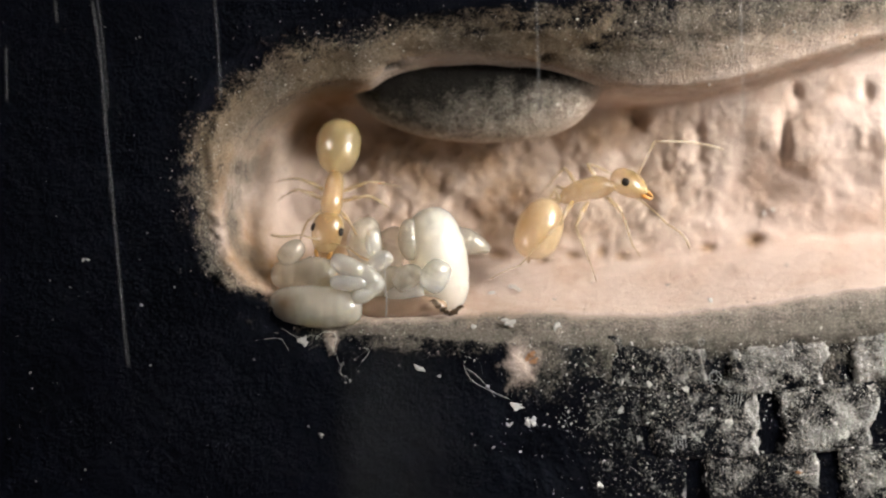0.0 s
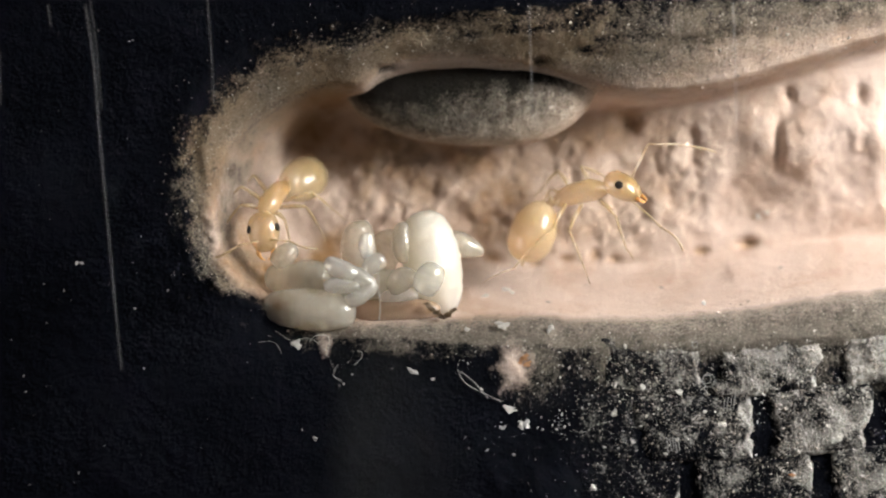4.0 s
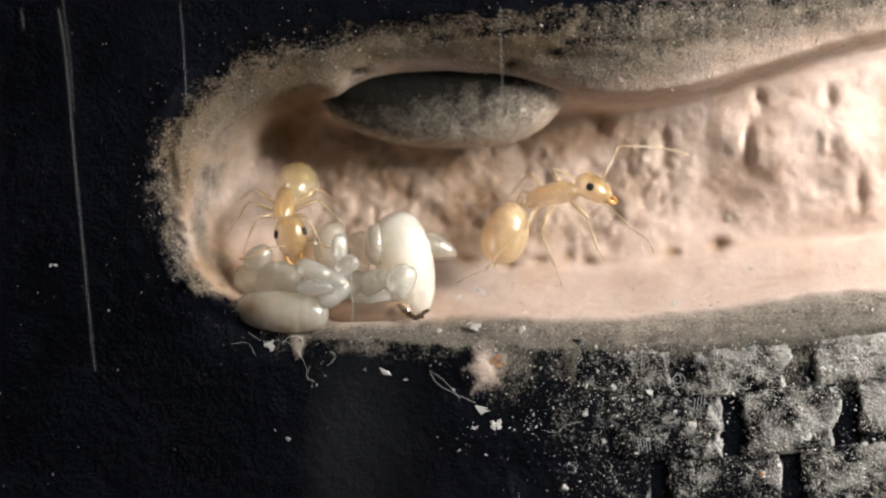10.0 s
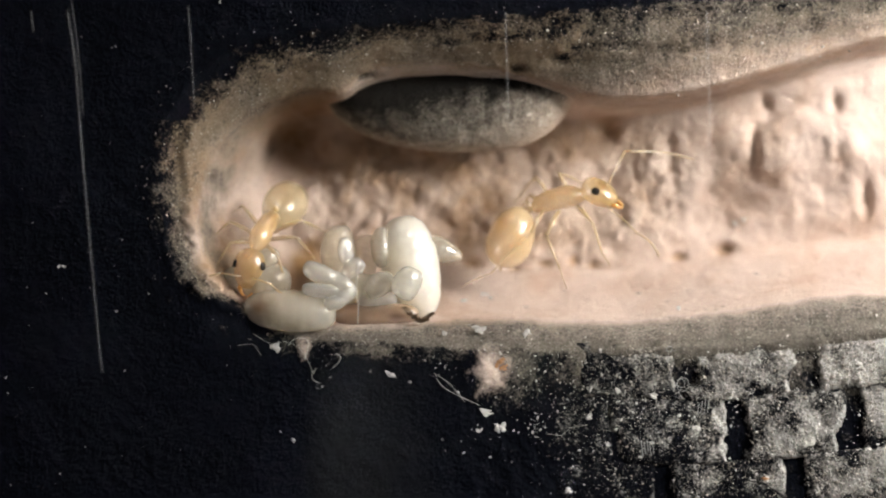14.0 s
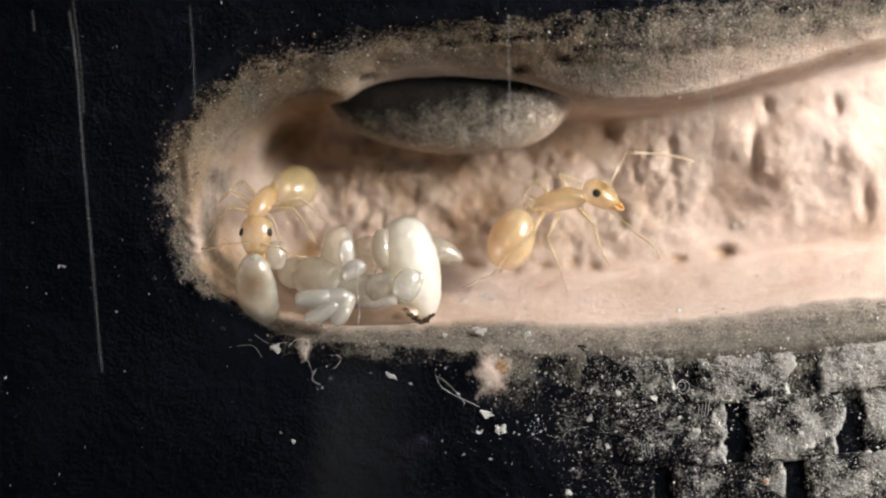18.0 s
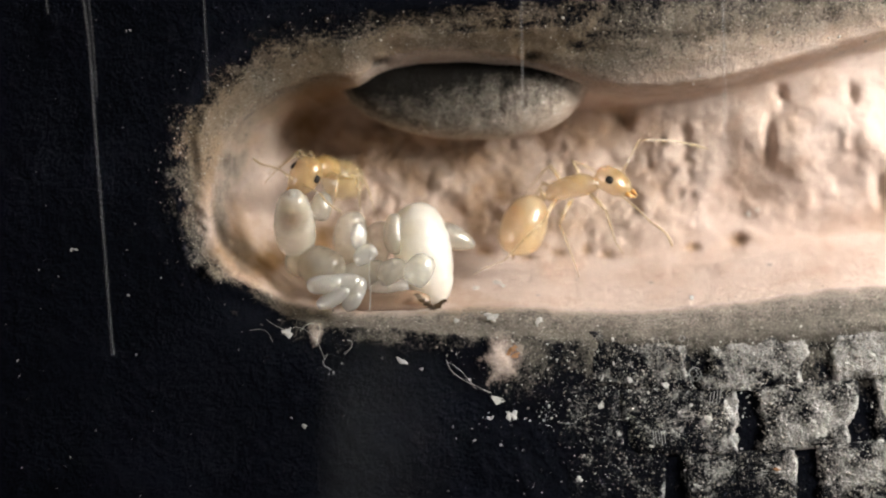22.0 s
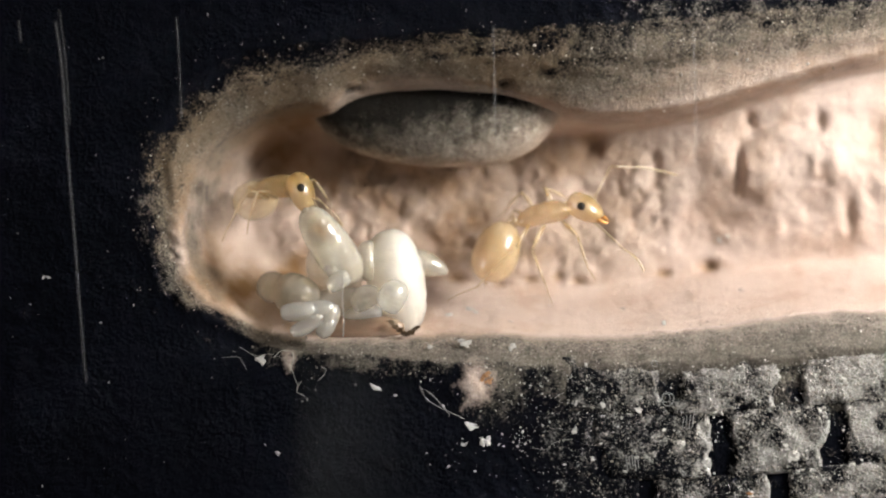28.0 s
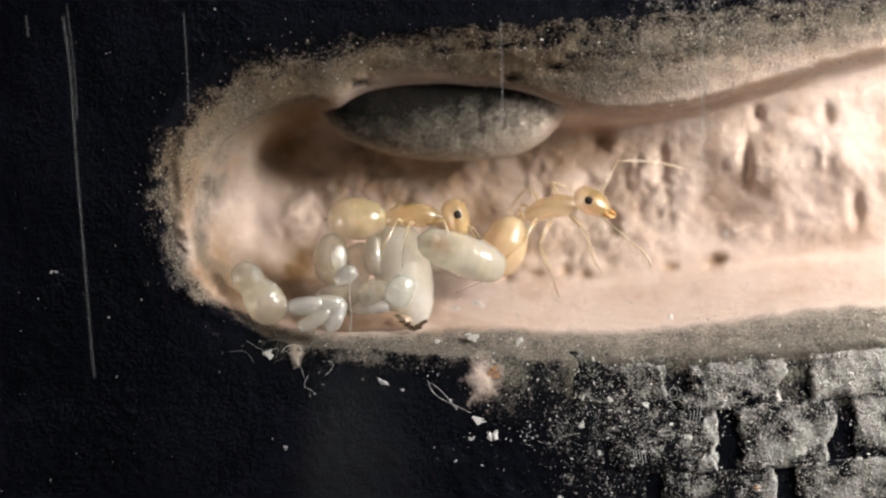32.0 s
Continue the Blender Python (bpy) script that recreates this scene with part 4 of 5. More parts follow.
larva("buried_larva", "greyish larva filling the pile's middle", 2.6, 1.3, GRUB, lying(680, 500, 2.0, 5), 0.05, 0.05, 7, mouth=False)
husk = part("cocoon_husk", loft("cocoon_husk", egg_rings(3.2, 1.0, 0.95, 0.0, 0.04, 24), 22, 0.06, 3), HUSK)
husk.matrix_basis = lying(716, 543, 1.6, 1)
tagged(husk, "brown translucent cocoon husk under the brood", "husk")


def meconium():
    me_bm = bmesh.new()
    rng = random.Random(5)
    for k in range(40):
        f = k / 39
        u = 767 + 50 * f
        v = 534 + (23 * f / 0.55 if f < 0.55 else 23 - 14 * (f - 0.55) / 0.45)
        c = at(u + rng.uniform(-2, 2), v + rng.uniform(-3, 3), 0.75 + 0.25 * rng.random())
        flake = [me_bm.verts.new(c + Vector((rng.gauss(0, 0.075), rng.gauss(0, 0.04), rng.gauss(0, 0.05))) * MM) for _ in range(7)]
        bmesh.ops.convex_hull(me_bm, input=flake)
    bmesh.ops.delete(me_bm, geom=[w for w in me_bm.verts if not w.link_faces], context="VERTS")
    me = bpy.data.meshes.new("meconium")
    me_bm.to_mesh(me)
    me_bm.free()
    tagged(part("meconium", me, TAR), "dark brown crumbly meconium under the large larva", "meconium")


meconium()


def egg(name, u, v, d, length, wide, angle, tilt=0.0, parent=None):
    ob = part(name, loft(name, egg_rings(length, wide, wide, 0.06, 0.05, 18), 20), EGG, parent)
    m = lying(u, v, d, angle, tilt)
    ob.matrix_basis = parent.matrix_basis.inverted() @ m if parent else m
    return ob


egg_cluster = empty("egg_cluster", lying(690, 480, 0.4))
for row in ((617, 472, 0.32, 1.36, 0.72, 157), (618, 501, 0.30, 1.36, 0.60, 179), (645, 522, 0.4, 0.90, 0.60, 200), (650, 488, 0.45, 1.15, 0.72, 150), (660, 508, 0.5, 1.0, 0.72, 215)):
    egg("egg", *row, parent=egg_cluster)
tagged(egg_cluster, "cluster of pearly white eggs stuck together", "egg cluster")
for row in ((662, 432, 0.8, 1.05, 0.6, 96), (674, 462, 0.65, 0.95, 0.68, 35)):
    tagged(egg("egg", *row), "single pearly white egg in the brood pile", "egg", "loose eggs")


# ---- crumbs, fibres and marks on the face and the pane ----
def crumb(name, u, v, d, size, seed, material=CHALK):
    rng = random.Random(seed * 7 + 1)
    bm = bmesh.new()
    r, long = size * DIV * MM / 2, rng.uniform(0.9, 1.5)
    for _ in range(6):
        c = Vector((rng.uniform(-0.5, 0.5) * long, rng.uniform(-0.1, 0.1), rng.uniform(-0.5, 0.5))) * r
        lump = [bm.verts.new(c + Vector((rng.gauss(0, 0.42) * long, rng.gauss(0, 0.16), rng.gauss(0, 0.42))) * r) for _ in range(9)]
        bmesh.ops.convex_hull(bm, input=lump)
    loose = [w for w in bm.verts if not w.link_faces]
    bmesh.ops.delete(bm, geom=loose, context="VERTS")
    me = bpy.data.meshes.new(name)
    bm.to_mesh(me)
    bm.free()
    for p in me.polygons:
        p.use_smooth = False
    ob = part(name, me, material)
    ob.matrix_basis = Matrix.Translation(at(u, v, d))
    return ob


for k, (u, v, size) in enumerate(((918, 714, 27), (939, 742, 20), (901, 750, 9), (966, 754, 10), (745, 652, 14), (781, 664, 10), (706, 645, 9), (617, 676, 13), (1147, 681, 14), (1210, 688, 12), (1097, 725, 12),
                                  (900, 570, 15), (985, 577, 12), (838, 578, 9), (1290, 745, 16), (1490, 768, 16), (1475, 750, 10), (538, 605, 16), (1062, 855, 12), (571, 770, 9), (153, 458, 12), (47, 290, 8),
                                  (246, 68, 9), (1130, 775, 9), (1208, 775, 13), (1500, 745, 10), (1412, 835, 14), (1255, 530, 9))):
    tagged(crumb("crumb", u, v, 0.02 if v > 590 or u < 400 else 0.4, size, k), "white plaster crumb on the black face", "crumb", "plaster crumbs")


for k, (u, v, size) in enumerate(((905, 508, 13), (918, 514, 8), (868, 520, 9), (1232, 522, 7), (1046, 500, 6), (1180, 505, 6), (980, 530, 7), (1388, 470, 8), (1350, 380, 12), (1365, 372, 8))):
    tagged(crumb("crumb", u, v, depth_at(u, v) - 0.02, size, 60 + k), "pale plaster flake on the chamber floor", "crumb", "floor flakes")


def fibre(points, width=1.3, label="thin pale fibre lying on the black face", material=FIBRE, depth=-0.05, name="fibre"):
    pts = rounded_line(points)
    flat = [tuple(at(u, v, depth) * 1000) for u, v in pts]
    ob = part(name, tube(name, flat, [width * DIV * 0.5] * len(flat), 6), material)
    return tagged(ob, label, "fibre" if name == "fibre" else name)


def rounded_line(points, times=2):
    for _ in range(times):
        out = [points[0]]
        for a, b in zip(points, points[1:]):
            out += [(a[0] * 0.75 + b[0] * 0.25, a[1] * 0.75 + b[1] * 0.25), (a[0] * 0.25 + b[0] * 0.75, a[1] * 0.25 + b[1] * 0.75)]
        points = out + [points[-1]]
    return points


fibre([(822, 648), (832, 672), (862, 688), (902, 706)], 0.65)
fibre([(826, 652), (846, 664), (876, 700)], 0.55)
fibre([(1020, 755), (1050, 762), (1060, 745), (1095, 740)], 0.5)
fibre([(640, 640), (652, 630), (655, 618), (645, 615)], 0.8)
fibre([(500, 580), (530, 600), (560, 590), (590, 612), (605, 650)], 0.45)
fibre([(470, 600), (500, 596), (512, 620)], 0.4)
for row in (([(163, 0), (178, 90), (188, 230), (204, 400), (222, 600), (228, 650)], 4.2), ([(170, -20), (184, 80), (192, 190)], 2.0), ([(380, -10), (386, 60), (392, 180)], 2.5),
            ([(951, 0), (954, 90), (957, 200)], 3.0), ([(1312, 0), (1317, 120), (1318, 250)], 4.5), ([(97, 0), (102, 40)], 3.0), ([(10, 80), (12, 180)], 3.0)):
    fibre(row[0], row[1], "faint upright scratch in the pane", SCRATCH, -3.0, "scratch")
fibre([(683, 452), (682, 505), (686, 530), (684, 562)], 3.0, "thin glistening thread stuck on the pane", EGG, -0.12, "thread")


# ---- fine white specks and dust on the black face ----
def face_specks():
    rng = random.Random(11)
    verts, faces = [], []
    for k in range(2700):
        if k < 130:
            u, v, big = rng.uniform(-60, 760), rng.uniform(-40, 940), 1.2
        else:
            u, v, big = rng.uniform(700, 1640), rng.uniform(600, 940), 1.5
            if u + 0.9 * v < rng.uniform(1250, 1800):
                continue
        if 330 < u < 1700 and 20 < v < 560 + 40 * (u > 560):
            continue
        if k >= 480:
            cu, cv = rng.choice(((1480, 765), (1492, 752), (1240, 735), (1285, 742), (1445, 612), (1395, 838), (1575, 800), (1112, 772), (1000, 745), (1345, 690), (1190, 700), (1530, 690), (1610, 610)))
            u, v = rng.gauss(cu, 13), rng.gauss(cv, 11)
        if k >= 900:
            u, v = rng.uniform(780, 1640), 604 + abs(rng.gauss(0, 105))
            if u - 0.5 * (v - 604) < 780 + 330 * rng.random() ** 2:
                continue
            big = 0.95
        r = big * (0.3 + 1.0 * rng.random() ** 4)
        if rng.random() < 0.04:
            r *= 2.2
        turn, stretch = rng.uniform(0, 3.14), rng.uniform(0.8, 2.6)
        base = len(verts)
        for j in range(5):
            a = 2 * math.pi * j / 5 + rng.uniform(-0.4, 0.4)
            x, y = r * stretch * math.cos(a), r * math.sin(a)
            verts.append(at(u + x * math.cos(turn) - y * math.sin(turn), v + x * math.sin(turn) + y * math.cos(turn), -0.09))
        verts.append(at(u, v, -0.12))
        faces += [(base + j, base + (j + 1) % 5, base + 5) for j in range(5)]
    ob = part("dust_specks", mesh_of("dust_specks", verts, faces, False), CHALK)
    tagged(ob, "fine white plaster specks strewn over the black face", "specks", kind="stuff")


face_specks()

fibre([(560, 600), (575, 585), (600, 590), (590, 625)], 0.7)
fibre([(610, 640), (600, 660), (618, 668)], 0.8)


# ---- marks and a painted reflection on the pane's inner side ----
def smear():
    """A film band down the pane painting a reflection, sharp at one edge and thinning out towards the other."""
    m, t, s = nodes_of("painted_reflection")
    s.inputs["Base Color"].default_value = (0.55, 0.56, 0.58, 1)
    s.inputs["Roughness"].default_value = 0.7
    thick = node(t, "ShaderNodeAttribute", attribute_name="thick").outputs["Fac"]
    mix = node(t, "ShaderNodeMixShader")
    t.links.new(calc(t, "MULTIPLY", thick, calc(t, "ADD", noise_of(t, 400, 3), 0.3)), mix.inputs[0])
    t.links.new(node(t, "ShaderNodeBsdfTransparent").outputs[0], mix.inputs[1])
    t.links.new(s.outputs[0], mix.inputs[2])
    t.links.new(mix.outputs[0], t.nodes["Material Output"].inputs["Surface"])
    across = ((590, 0.0), (640, 0.85), (680, 0.9), (740, 0.5), (810, 0.15), (870, 0.0))
    verts, faces, amount = [], [], []
    for k in range(9):
        f = k / 8
        for u, a in across:
            verts.append(at(u - 6 * f, 585 + 345 * f, -0.12))
            amount.append(0.026 * a * min(1.0, 3 * f))
    n = len(across)
    for k in range(8):
        for j in range(n - 1):
            faces.append((k * n + j, (k + 1) * n + j, (k + 1) * n + j + 1, k * n + j + 1))
    me = mesh_of("smear", verts, faces)
    me.attributes.new("thick", "FLOAT", "POINT").data.foreach_set("value", np.array(amount, np.float32))
    tagged(part("smear", me, m), "faint greyish reflection painted as a thin film on the pane", "smear")


smear()


def bubble(u, v, r):
    """A flat ring left by a dried drop on the pane."""
    ring = [tuple(at(u + r * math.cos(2 * math.pi * k / 20), v + 1.1 * r * math.sin(2 * math.pi * k / 20), -0.13) * 1000) for k in range(21)]
    tagged(part("drop_ring", tube("drop_ring", ring, [0.5 * DIV] * 21, 6), FILM), "pale ring of a dried drop on the pane", "drop ring", "drop rings")


for u, v, r in ((1264, 668, 11), (1261, 666, 7), (1240, 605, 5)):
    bubble(u, v, r)
for k in range(5):
    fibre([(1190 + 5 * k, 768 + 2 * (k % 2)), (1193 + 5 * k, 796 - 4 * (k % 3))], 1.6, "short pale scratch in the pane's inner side", FILM, -0.14, "scratch")
for k in range(4):
    fibre([(1293 + 6 * k, 700 - 3 * k), (1290 + 6 * k, 722 - 5 * (k % 2))], 1.2, "short pale scratch in the pane's inner side", FILM, -0.14, "scratch")
for u, v, size in ((940, 628, 14), (945, 638, 11), (933, 635, 9), (1410, 835, 9)):
    tagged(crumb("rust_crumb", u, v, -0.1, size, u, RUST), "rusty orange grain on the black face", "crumb", "rusty grains")


# ---- what moves ----
def motions():
    walk(nurse, [
        (0, mm_pose(-4.122, 2.406, 61.938, -8.0, 61.5, -99.9)),
        (0.5, mm_pose(-4.561, 2.349, 62.159, -14.3, 48.8, -108.0)),
        (1, mm_pose(-4.705, 2.214, 62.330, -10.6, 37.9, -102.9)),
        (2, mm_pose(-5.533, 2.463, 62.152, -18.8, 32.6, -112.7)),
        (2.5, mm_pose(-5.695, 2.491, 62.089, -17.4, 32.2, -110.7)),
        (4.5, mm_pose(-6.164, 2.441, 61.820, -22.0, 34.9, -117.0)),
        (5, mm_pose(-6.050, 2.474, 61.612, -25.4, 32.5, -121.2)),
        (6, mm_pose(-5.545, 2.321, 61.666, -24.9, 32.1, -120.5)),
        (7, mm_pose(-5.753, 2.166, 61.637, -26.0, 37.1, -122.6)),
        (8, mm_pose(-5.883, 2.520, 61.527, -20.1, 34.5, -114.6)),
        (9, mm_pose(-5.180, 2.479, 61.906, -7.5, 31.5, -98.8)),
        (10, mm_pose(-4.699, 2.505, 61.822, 0.9, 33.8, -89.0)),
        (11, mm_pose(-4.674, 2.411, 61.672, 7.8, 31.4, -80.9)),
        (12, mm_pose(-4.562, 2.595, 61.719, 5.3, 28.3, -83.9)),
        (13, mm_pose(-5.199, 2.301, 61.474, -13.3, 28.4, -105.3)),
        (14, mm_pose(-5.693, 1.852, 60.904, -18.9, 42.4, -113.6)),
        (14.5, mm_pose(-5.673, 1.946, 60.879, -18.9, 40.8, -113.6)),
        (16.5, mm_pose(-5.591, 2.055, 61.212, -14.4, 41.2, -107.9)),
        (17, mm_pose(-5.690, 2.094, 61.386, -15.8, 40.2, -109.5)),
        (18, mm_pose(-5.797, 2.194, 62.007, -18.1, 31.9, -111.6)),
        (19, mm_pose(-5.994, 2.091, 61.982, -24.9, 34.7, -120.9)),
        (20, mm_pose(-5.611, 2.394, 62.368, -24.0, 21.9, -117.2)),
        (21, mm_pose(-4.170, 2.946, 62.948, -29.3, 0.0, -114.9)),
        (22, mm_pose(-3.944, 2.969, 62.827, -22.1, 0.9, -108.1)),
        (23, mm_pose(-3.719, 2.918, 62.834, -25.4, 1.3, -111.4)),
        (24, mm_pose(-3.459, 2.888, 62.913, -28.2, -3.4, -111.8)),
        (24.5, mm_pose(-3.566, 2.968, 62.871, -25.9, -2.4, -110.2)),
        (26.5, mm_pose(-4.377, 2.994, 63.290, 21.2, 6.3, -70.8)),
        (27, mm_pose(-4.425, 2.918, 63.097, 27.3, 5.8, -64.4)),
        (27.5, mm_pose(-4.382, 2.826, 63.013, 13.4, 3.4, -61.5)),
        (28, mm_pose(-4.666, 2.619, 63.087, 15.8, -4.1, -24.6)),
        (28.5, mm_pose(-4.590, 2.263, 62.814, 17.2, 2.8, -15.3)),
        (29, mm_pose(-4.073, 1.957, 62.082, 17.9, 4.9, -10.4)),
        (29.5, mm_pose(-4.013, 2.016, 61.971, 18.3, 2.3, -8.0)),
        (30, mm_pose(-3.480, 1.882, 62.005, 18.8, -2.1, -6.0)),
        (30.5, mm_pose(-2.471, 1.810, 62.017, 18.9, -2.8, -5.4)),
        (31, mm_pose(-1.140, 1.758, 62.068, 18.9, -2.2, -4.5)),
        (31.5, mm_pose(-0.422, 1.649, 61.854, 19.1, -2.4, -3.0)),
        (32, mm_pose(0.264, 1.388, 61.773, 19.1, -0.5, -1.7)),
    ])
    walk(nurse_head, [
        (0, mm_pose(1.558, -0.025, 0.085, -3.1, 19.0, -7.4)),
        (0.5, mm_pose(1.532, -0.158, -0.248, -3.6, 30.7, 1.2)),
        (1, mm_pose(1.435, -0.148, -0.594, -1.9, 42.3, 3.0)),
        (2, mm_pose(1.489, 0.231, -0.404, 11.6, 43.6, 30.6)),
        (2.5, mm_pose(1.481, 0.280, -0.403, 10.5, 45.0, 27.3)),
        (4.5, mm_pose(1.495, 0.291, -0.338, 11.9, 39.7, 35.7)),
        (5, mm_pose(1.506, 0.281, -0.296, 12.8, 40.1, 39.2)),
        (6, mm_pose(1.481, 0.133, -0.471, 17.2, 38.8, 46.7)),
        (7, mm_pose(1.428, 0.316, -0.543, 17.0, 32.0, 53.7)),
        (8, mm_pose(1.454, 0.492, -0.278, 22.2, 34.7, 53.8)),
        (9, mm_pose(1.421, 0.430, -0.480, 8.7, 48.7, 17.3)),
        (10, mm_pose(1.479, 0.295, -0.399, 6.6, 47.2, 9.7)),
        (11, mm_pose(1.420, 0.444, -0.467, 4.5, 49.0, 2.4)),
        (12, mm_pose(1.495, 0.118, -0.430, -0.5, 52.8, -3.6)),
        (13, mm_pose(1.477, 0.018, -0.503, 13.4, 49.6, 27.0)),
        (14, mm_pose(1.481, 0.009, -0.490, -0.6, 35.8, 11.5)),
        (14.5, mm_pose(1.501, -0.004, -0.424, -0.1, 37.4, 12.4)),
        (16.5, mm_pose(1.510, 0.152, -0.362, -2.7, 38.1, 3.9)),
        (17, mm_pose(1.517, 0.159, -0.329, -2.3, 38.7, 5.6)),
        (18, mm_pose(1.453, 0.404, -0.400, 8.5, 45.4, 24.3)),
        (19, mm_pose(1.440, 0.468, -0.376, 7.2, 39.8, 29.7)),
        (20, mm_pose(1.515, 0.077, -0.364, -2.6, 51.8, 9.7)),
        (21, mm_pose(1.549, -0.065, -0.170, -17.4, 67.0, -5.8)),
        (22, mm_pose(1.513, -0.076, -0.371, -24.0, 71.1, -15.9)),
        (23, mm_pose(1.518, -0.110, -0.341, 1.9, 71.3, 13.9)),
        (24, mm_pose(1.514, -0.218, -0.304, -9.3, 73.4, 2.6)),
        (24.5, mm_pose(1.537, -0.145, -0.224, 7.6, 74.8, 19.9)),
        (26.5, mm_pose(1.485, -0.297, -0.373, -44.8, 60.1, -62.5)),
        (27, mm_pose(1.477, -0.307, -0.397, -42.5, 56.4, -65.0)),
        (27.5, mm_pose(1.517, -0.113, -0.346, -24.0, 80.5, -13.6)),
        (28, mm_pose(1.362, -0.757, -0.072, -22.6, 68.5, -9.5)),
        (28.5, mm_pose(1.416, -0.654, -0.033, -18.2, 56.2, -11.7)),
        (29, mm_pose(1.502, -0.419, -0.016, -17.5, 52.7, -15.1)),
        (29.5, mm_pose(1.464, -0.539, 0.023, -18.9, 54.4, -19.3)),
        (30, mm_pose(1.466, -0.493, 0.205, -20.0, 55.6, -22.8)),
        (30.5, mm_pose(1.485, -0.429, 0.211, -20.6, 56.0, -24.1)),
        (31, mm_pose(1.496, -0.420, 0.137, -18.5, 53.4, -22.3)),
        (31.5, mm_pose(1.515, -0.336, 0.156, -21.4, 56.0, -27.3)),
        (32, mm_pose(1.553, -0.149, 0.002, -29.0, 61.3, -37.5)),
    ])
    walk(nurse_gaster, [
        (0, mm_pose(-2.148, -0.025, 0.085, -0.1, 2.3, 0.7)),
        (0.5, mm_pose(-2.130, -0.158, -0.248, 0.2, -6.6, 4.3)),
        (1, mm_pose(-2.061, -0.148, -0.594, 1.2, -16.0, 4.1)),
        (2, mm_pose(-2.099, 0.231, -0.404, -2.1, -10.8, -6.3)),
        (2.5, mm_pose(-2.093, 0.280, -0.403, -2.7, -10.8, -7.6)),
        (4.5, mm_pose(-2.103, 0.291, -0.338, -2.1, -9.0, -7.9)),
        (5, mm_pose(-2.111, 0.281, -0.296, -2.1, -7.9, -7.6)),
        (6, mm_pose(-2.094, 0.133, -0.471, -1.1, -12.6, -3.6)),
        (7, mm_pose(-2.056, 0.316, -0.543, -1.7, -14.6, -8.7)),
        (8, mm_pose(-2.074, 0.492, -0.278, -3.7, -7.4, -13.3)),
        (9, mm_pose(-2.051, 0.430, -0.480, -5.1, -12.9, -11.8)),
        (10, mm_pose(-2.092, 0.295, -0.399, -3.1, -10.7, -8.0)),
        (11, mm_pose(-2.051, 0.444, -0.467, -5.2, -12.6, -12.2)),
        (12, mm_pose(-2.103, 0.118, -0.430, -1.6, -11.5, -3.2)),
        (13, mm_pose(-2.090, 0.018, -0.503, -0.2, -13.5, -0.5)),
        (14, mm_pose(-2.093, 0.009, -0.490, -0.0, -13.2, -0.2)),
        (14.5, mm_pose(-2.108, -0.004, -0.424, 0.0, -11.4, 0.1)),
        (16.5, mm_pose(-2.114, 0.152, -0.362, -0.8, -9.7, -4.1)),
        (17, mm_pose(-2.119, 0.159, -0.329, -0.9, -8.8, -4.3)),
        (18, mm_pose(-2.073, 0.404, -0.400, -3.9, -10.7, -11.0)),
        (19, mm_pose(-2.064, 0.468, -0.376, -3.1, -10.1, -12.8)),
        (20, mm_pose(-2.118, 0.077, -0.364, -1.1, -9.8, -2.1)),
        (21, mm_pose(-2.142, -0.065, -0.170, 2.0, -4.5, 1.7)),
        (22, mm_pose(-2.116, -0.076, -0.371, 3.0, -9.9, 2.1)),
        (23, mm_pose(-2.120, -0.110, -0.341, 3.9, -9.1, 3.0)),
        (24, mm_pose(-2.117, -0.218, -0.304, 8.8, -8.1, 5.9)),
        (24.5, mm_pose(-2.133, -0.145, -0.224, 5.5, -6.0, 3.9)),
        (26.5, mm_pose(-2.097, -0.297, -0.373, 9.1, -10.0, 8.1)),
        (27, mm_pose(-2.090, -0.307, -0.397, 8.7, -10.7, 8.4)),
        (27.5, mm_pose(-2.119, -0.113, -0.346, 2.1, -9.3, 3.1)),
        (28, mm_pose(-1.743, 1.137, -0.540, -10.3, -14.5, -33.1)),
        (28.5, mm_pose(-1.857, 0.935, -0.547, -3.6, -14.7, -26.7)),
        (29, mm_pose(-1.932, 0.832, -0.442, -1.7, -11.9, -23.3)),
        (29.5, mm_pose(-2.069, 0.488, -0.323, -1.4, -8.6, -13.3)),
        (30, mm_pose(-2.127, 0.308, -0.064, -1.4, -1.7, -8.2)),
        (30.5, mm_pose(-2.129, 0.298, -0.034, -1.4, -0.9, -8.0)),
        (31, mm_pose(-2.139, 0.203, -0.074, -0.9, -2.0, -5.4)),
        (31.5, mm_pose(-2.148, 0.090, 0.009, -0.4, 0.2, -2.4)),
        (32, mm_pose(-2.146, 0.093, -0.082, -0.3, -2.2, -2.5)),
    ])
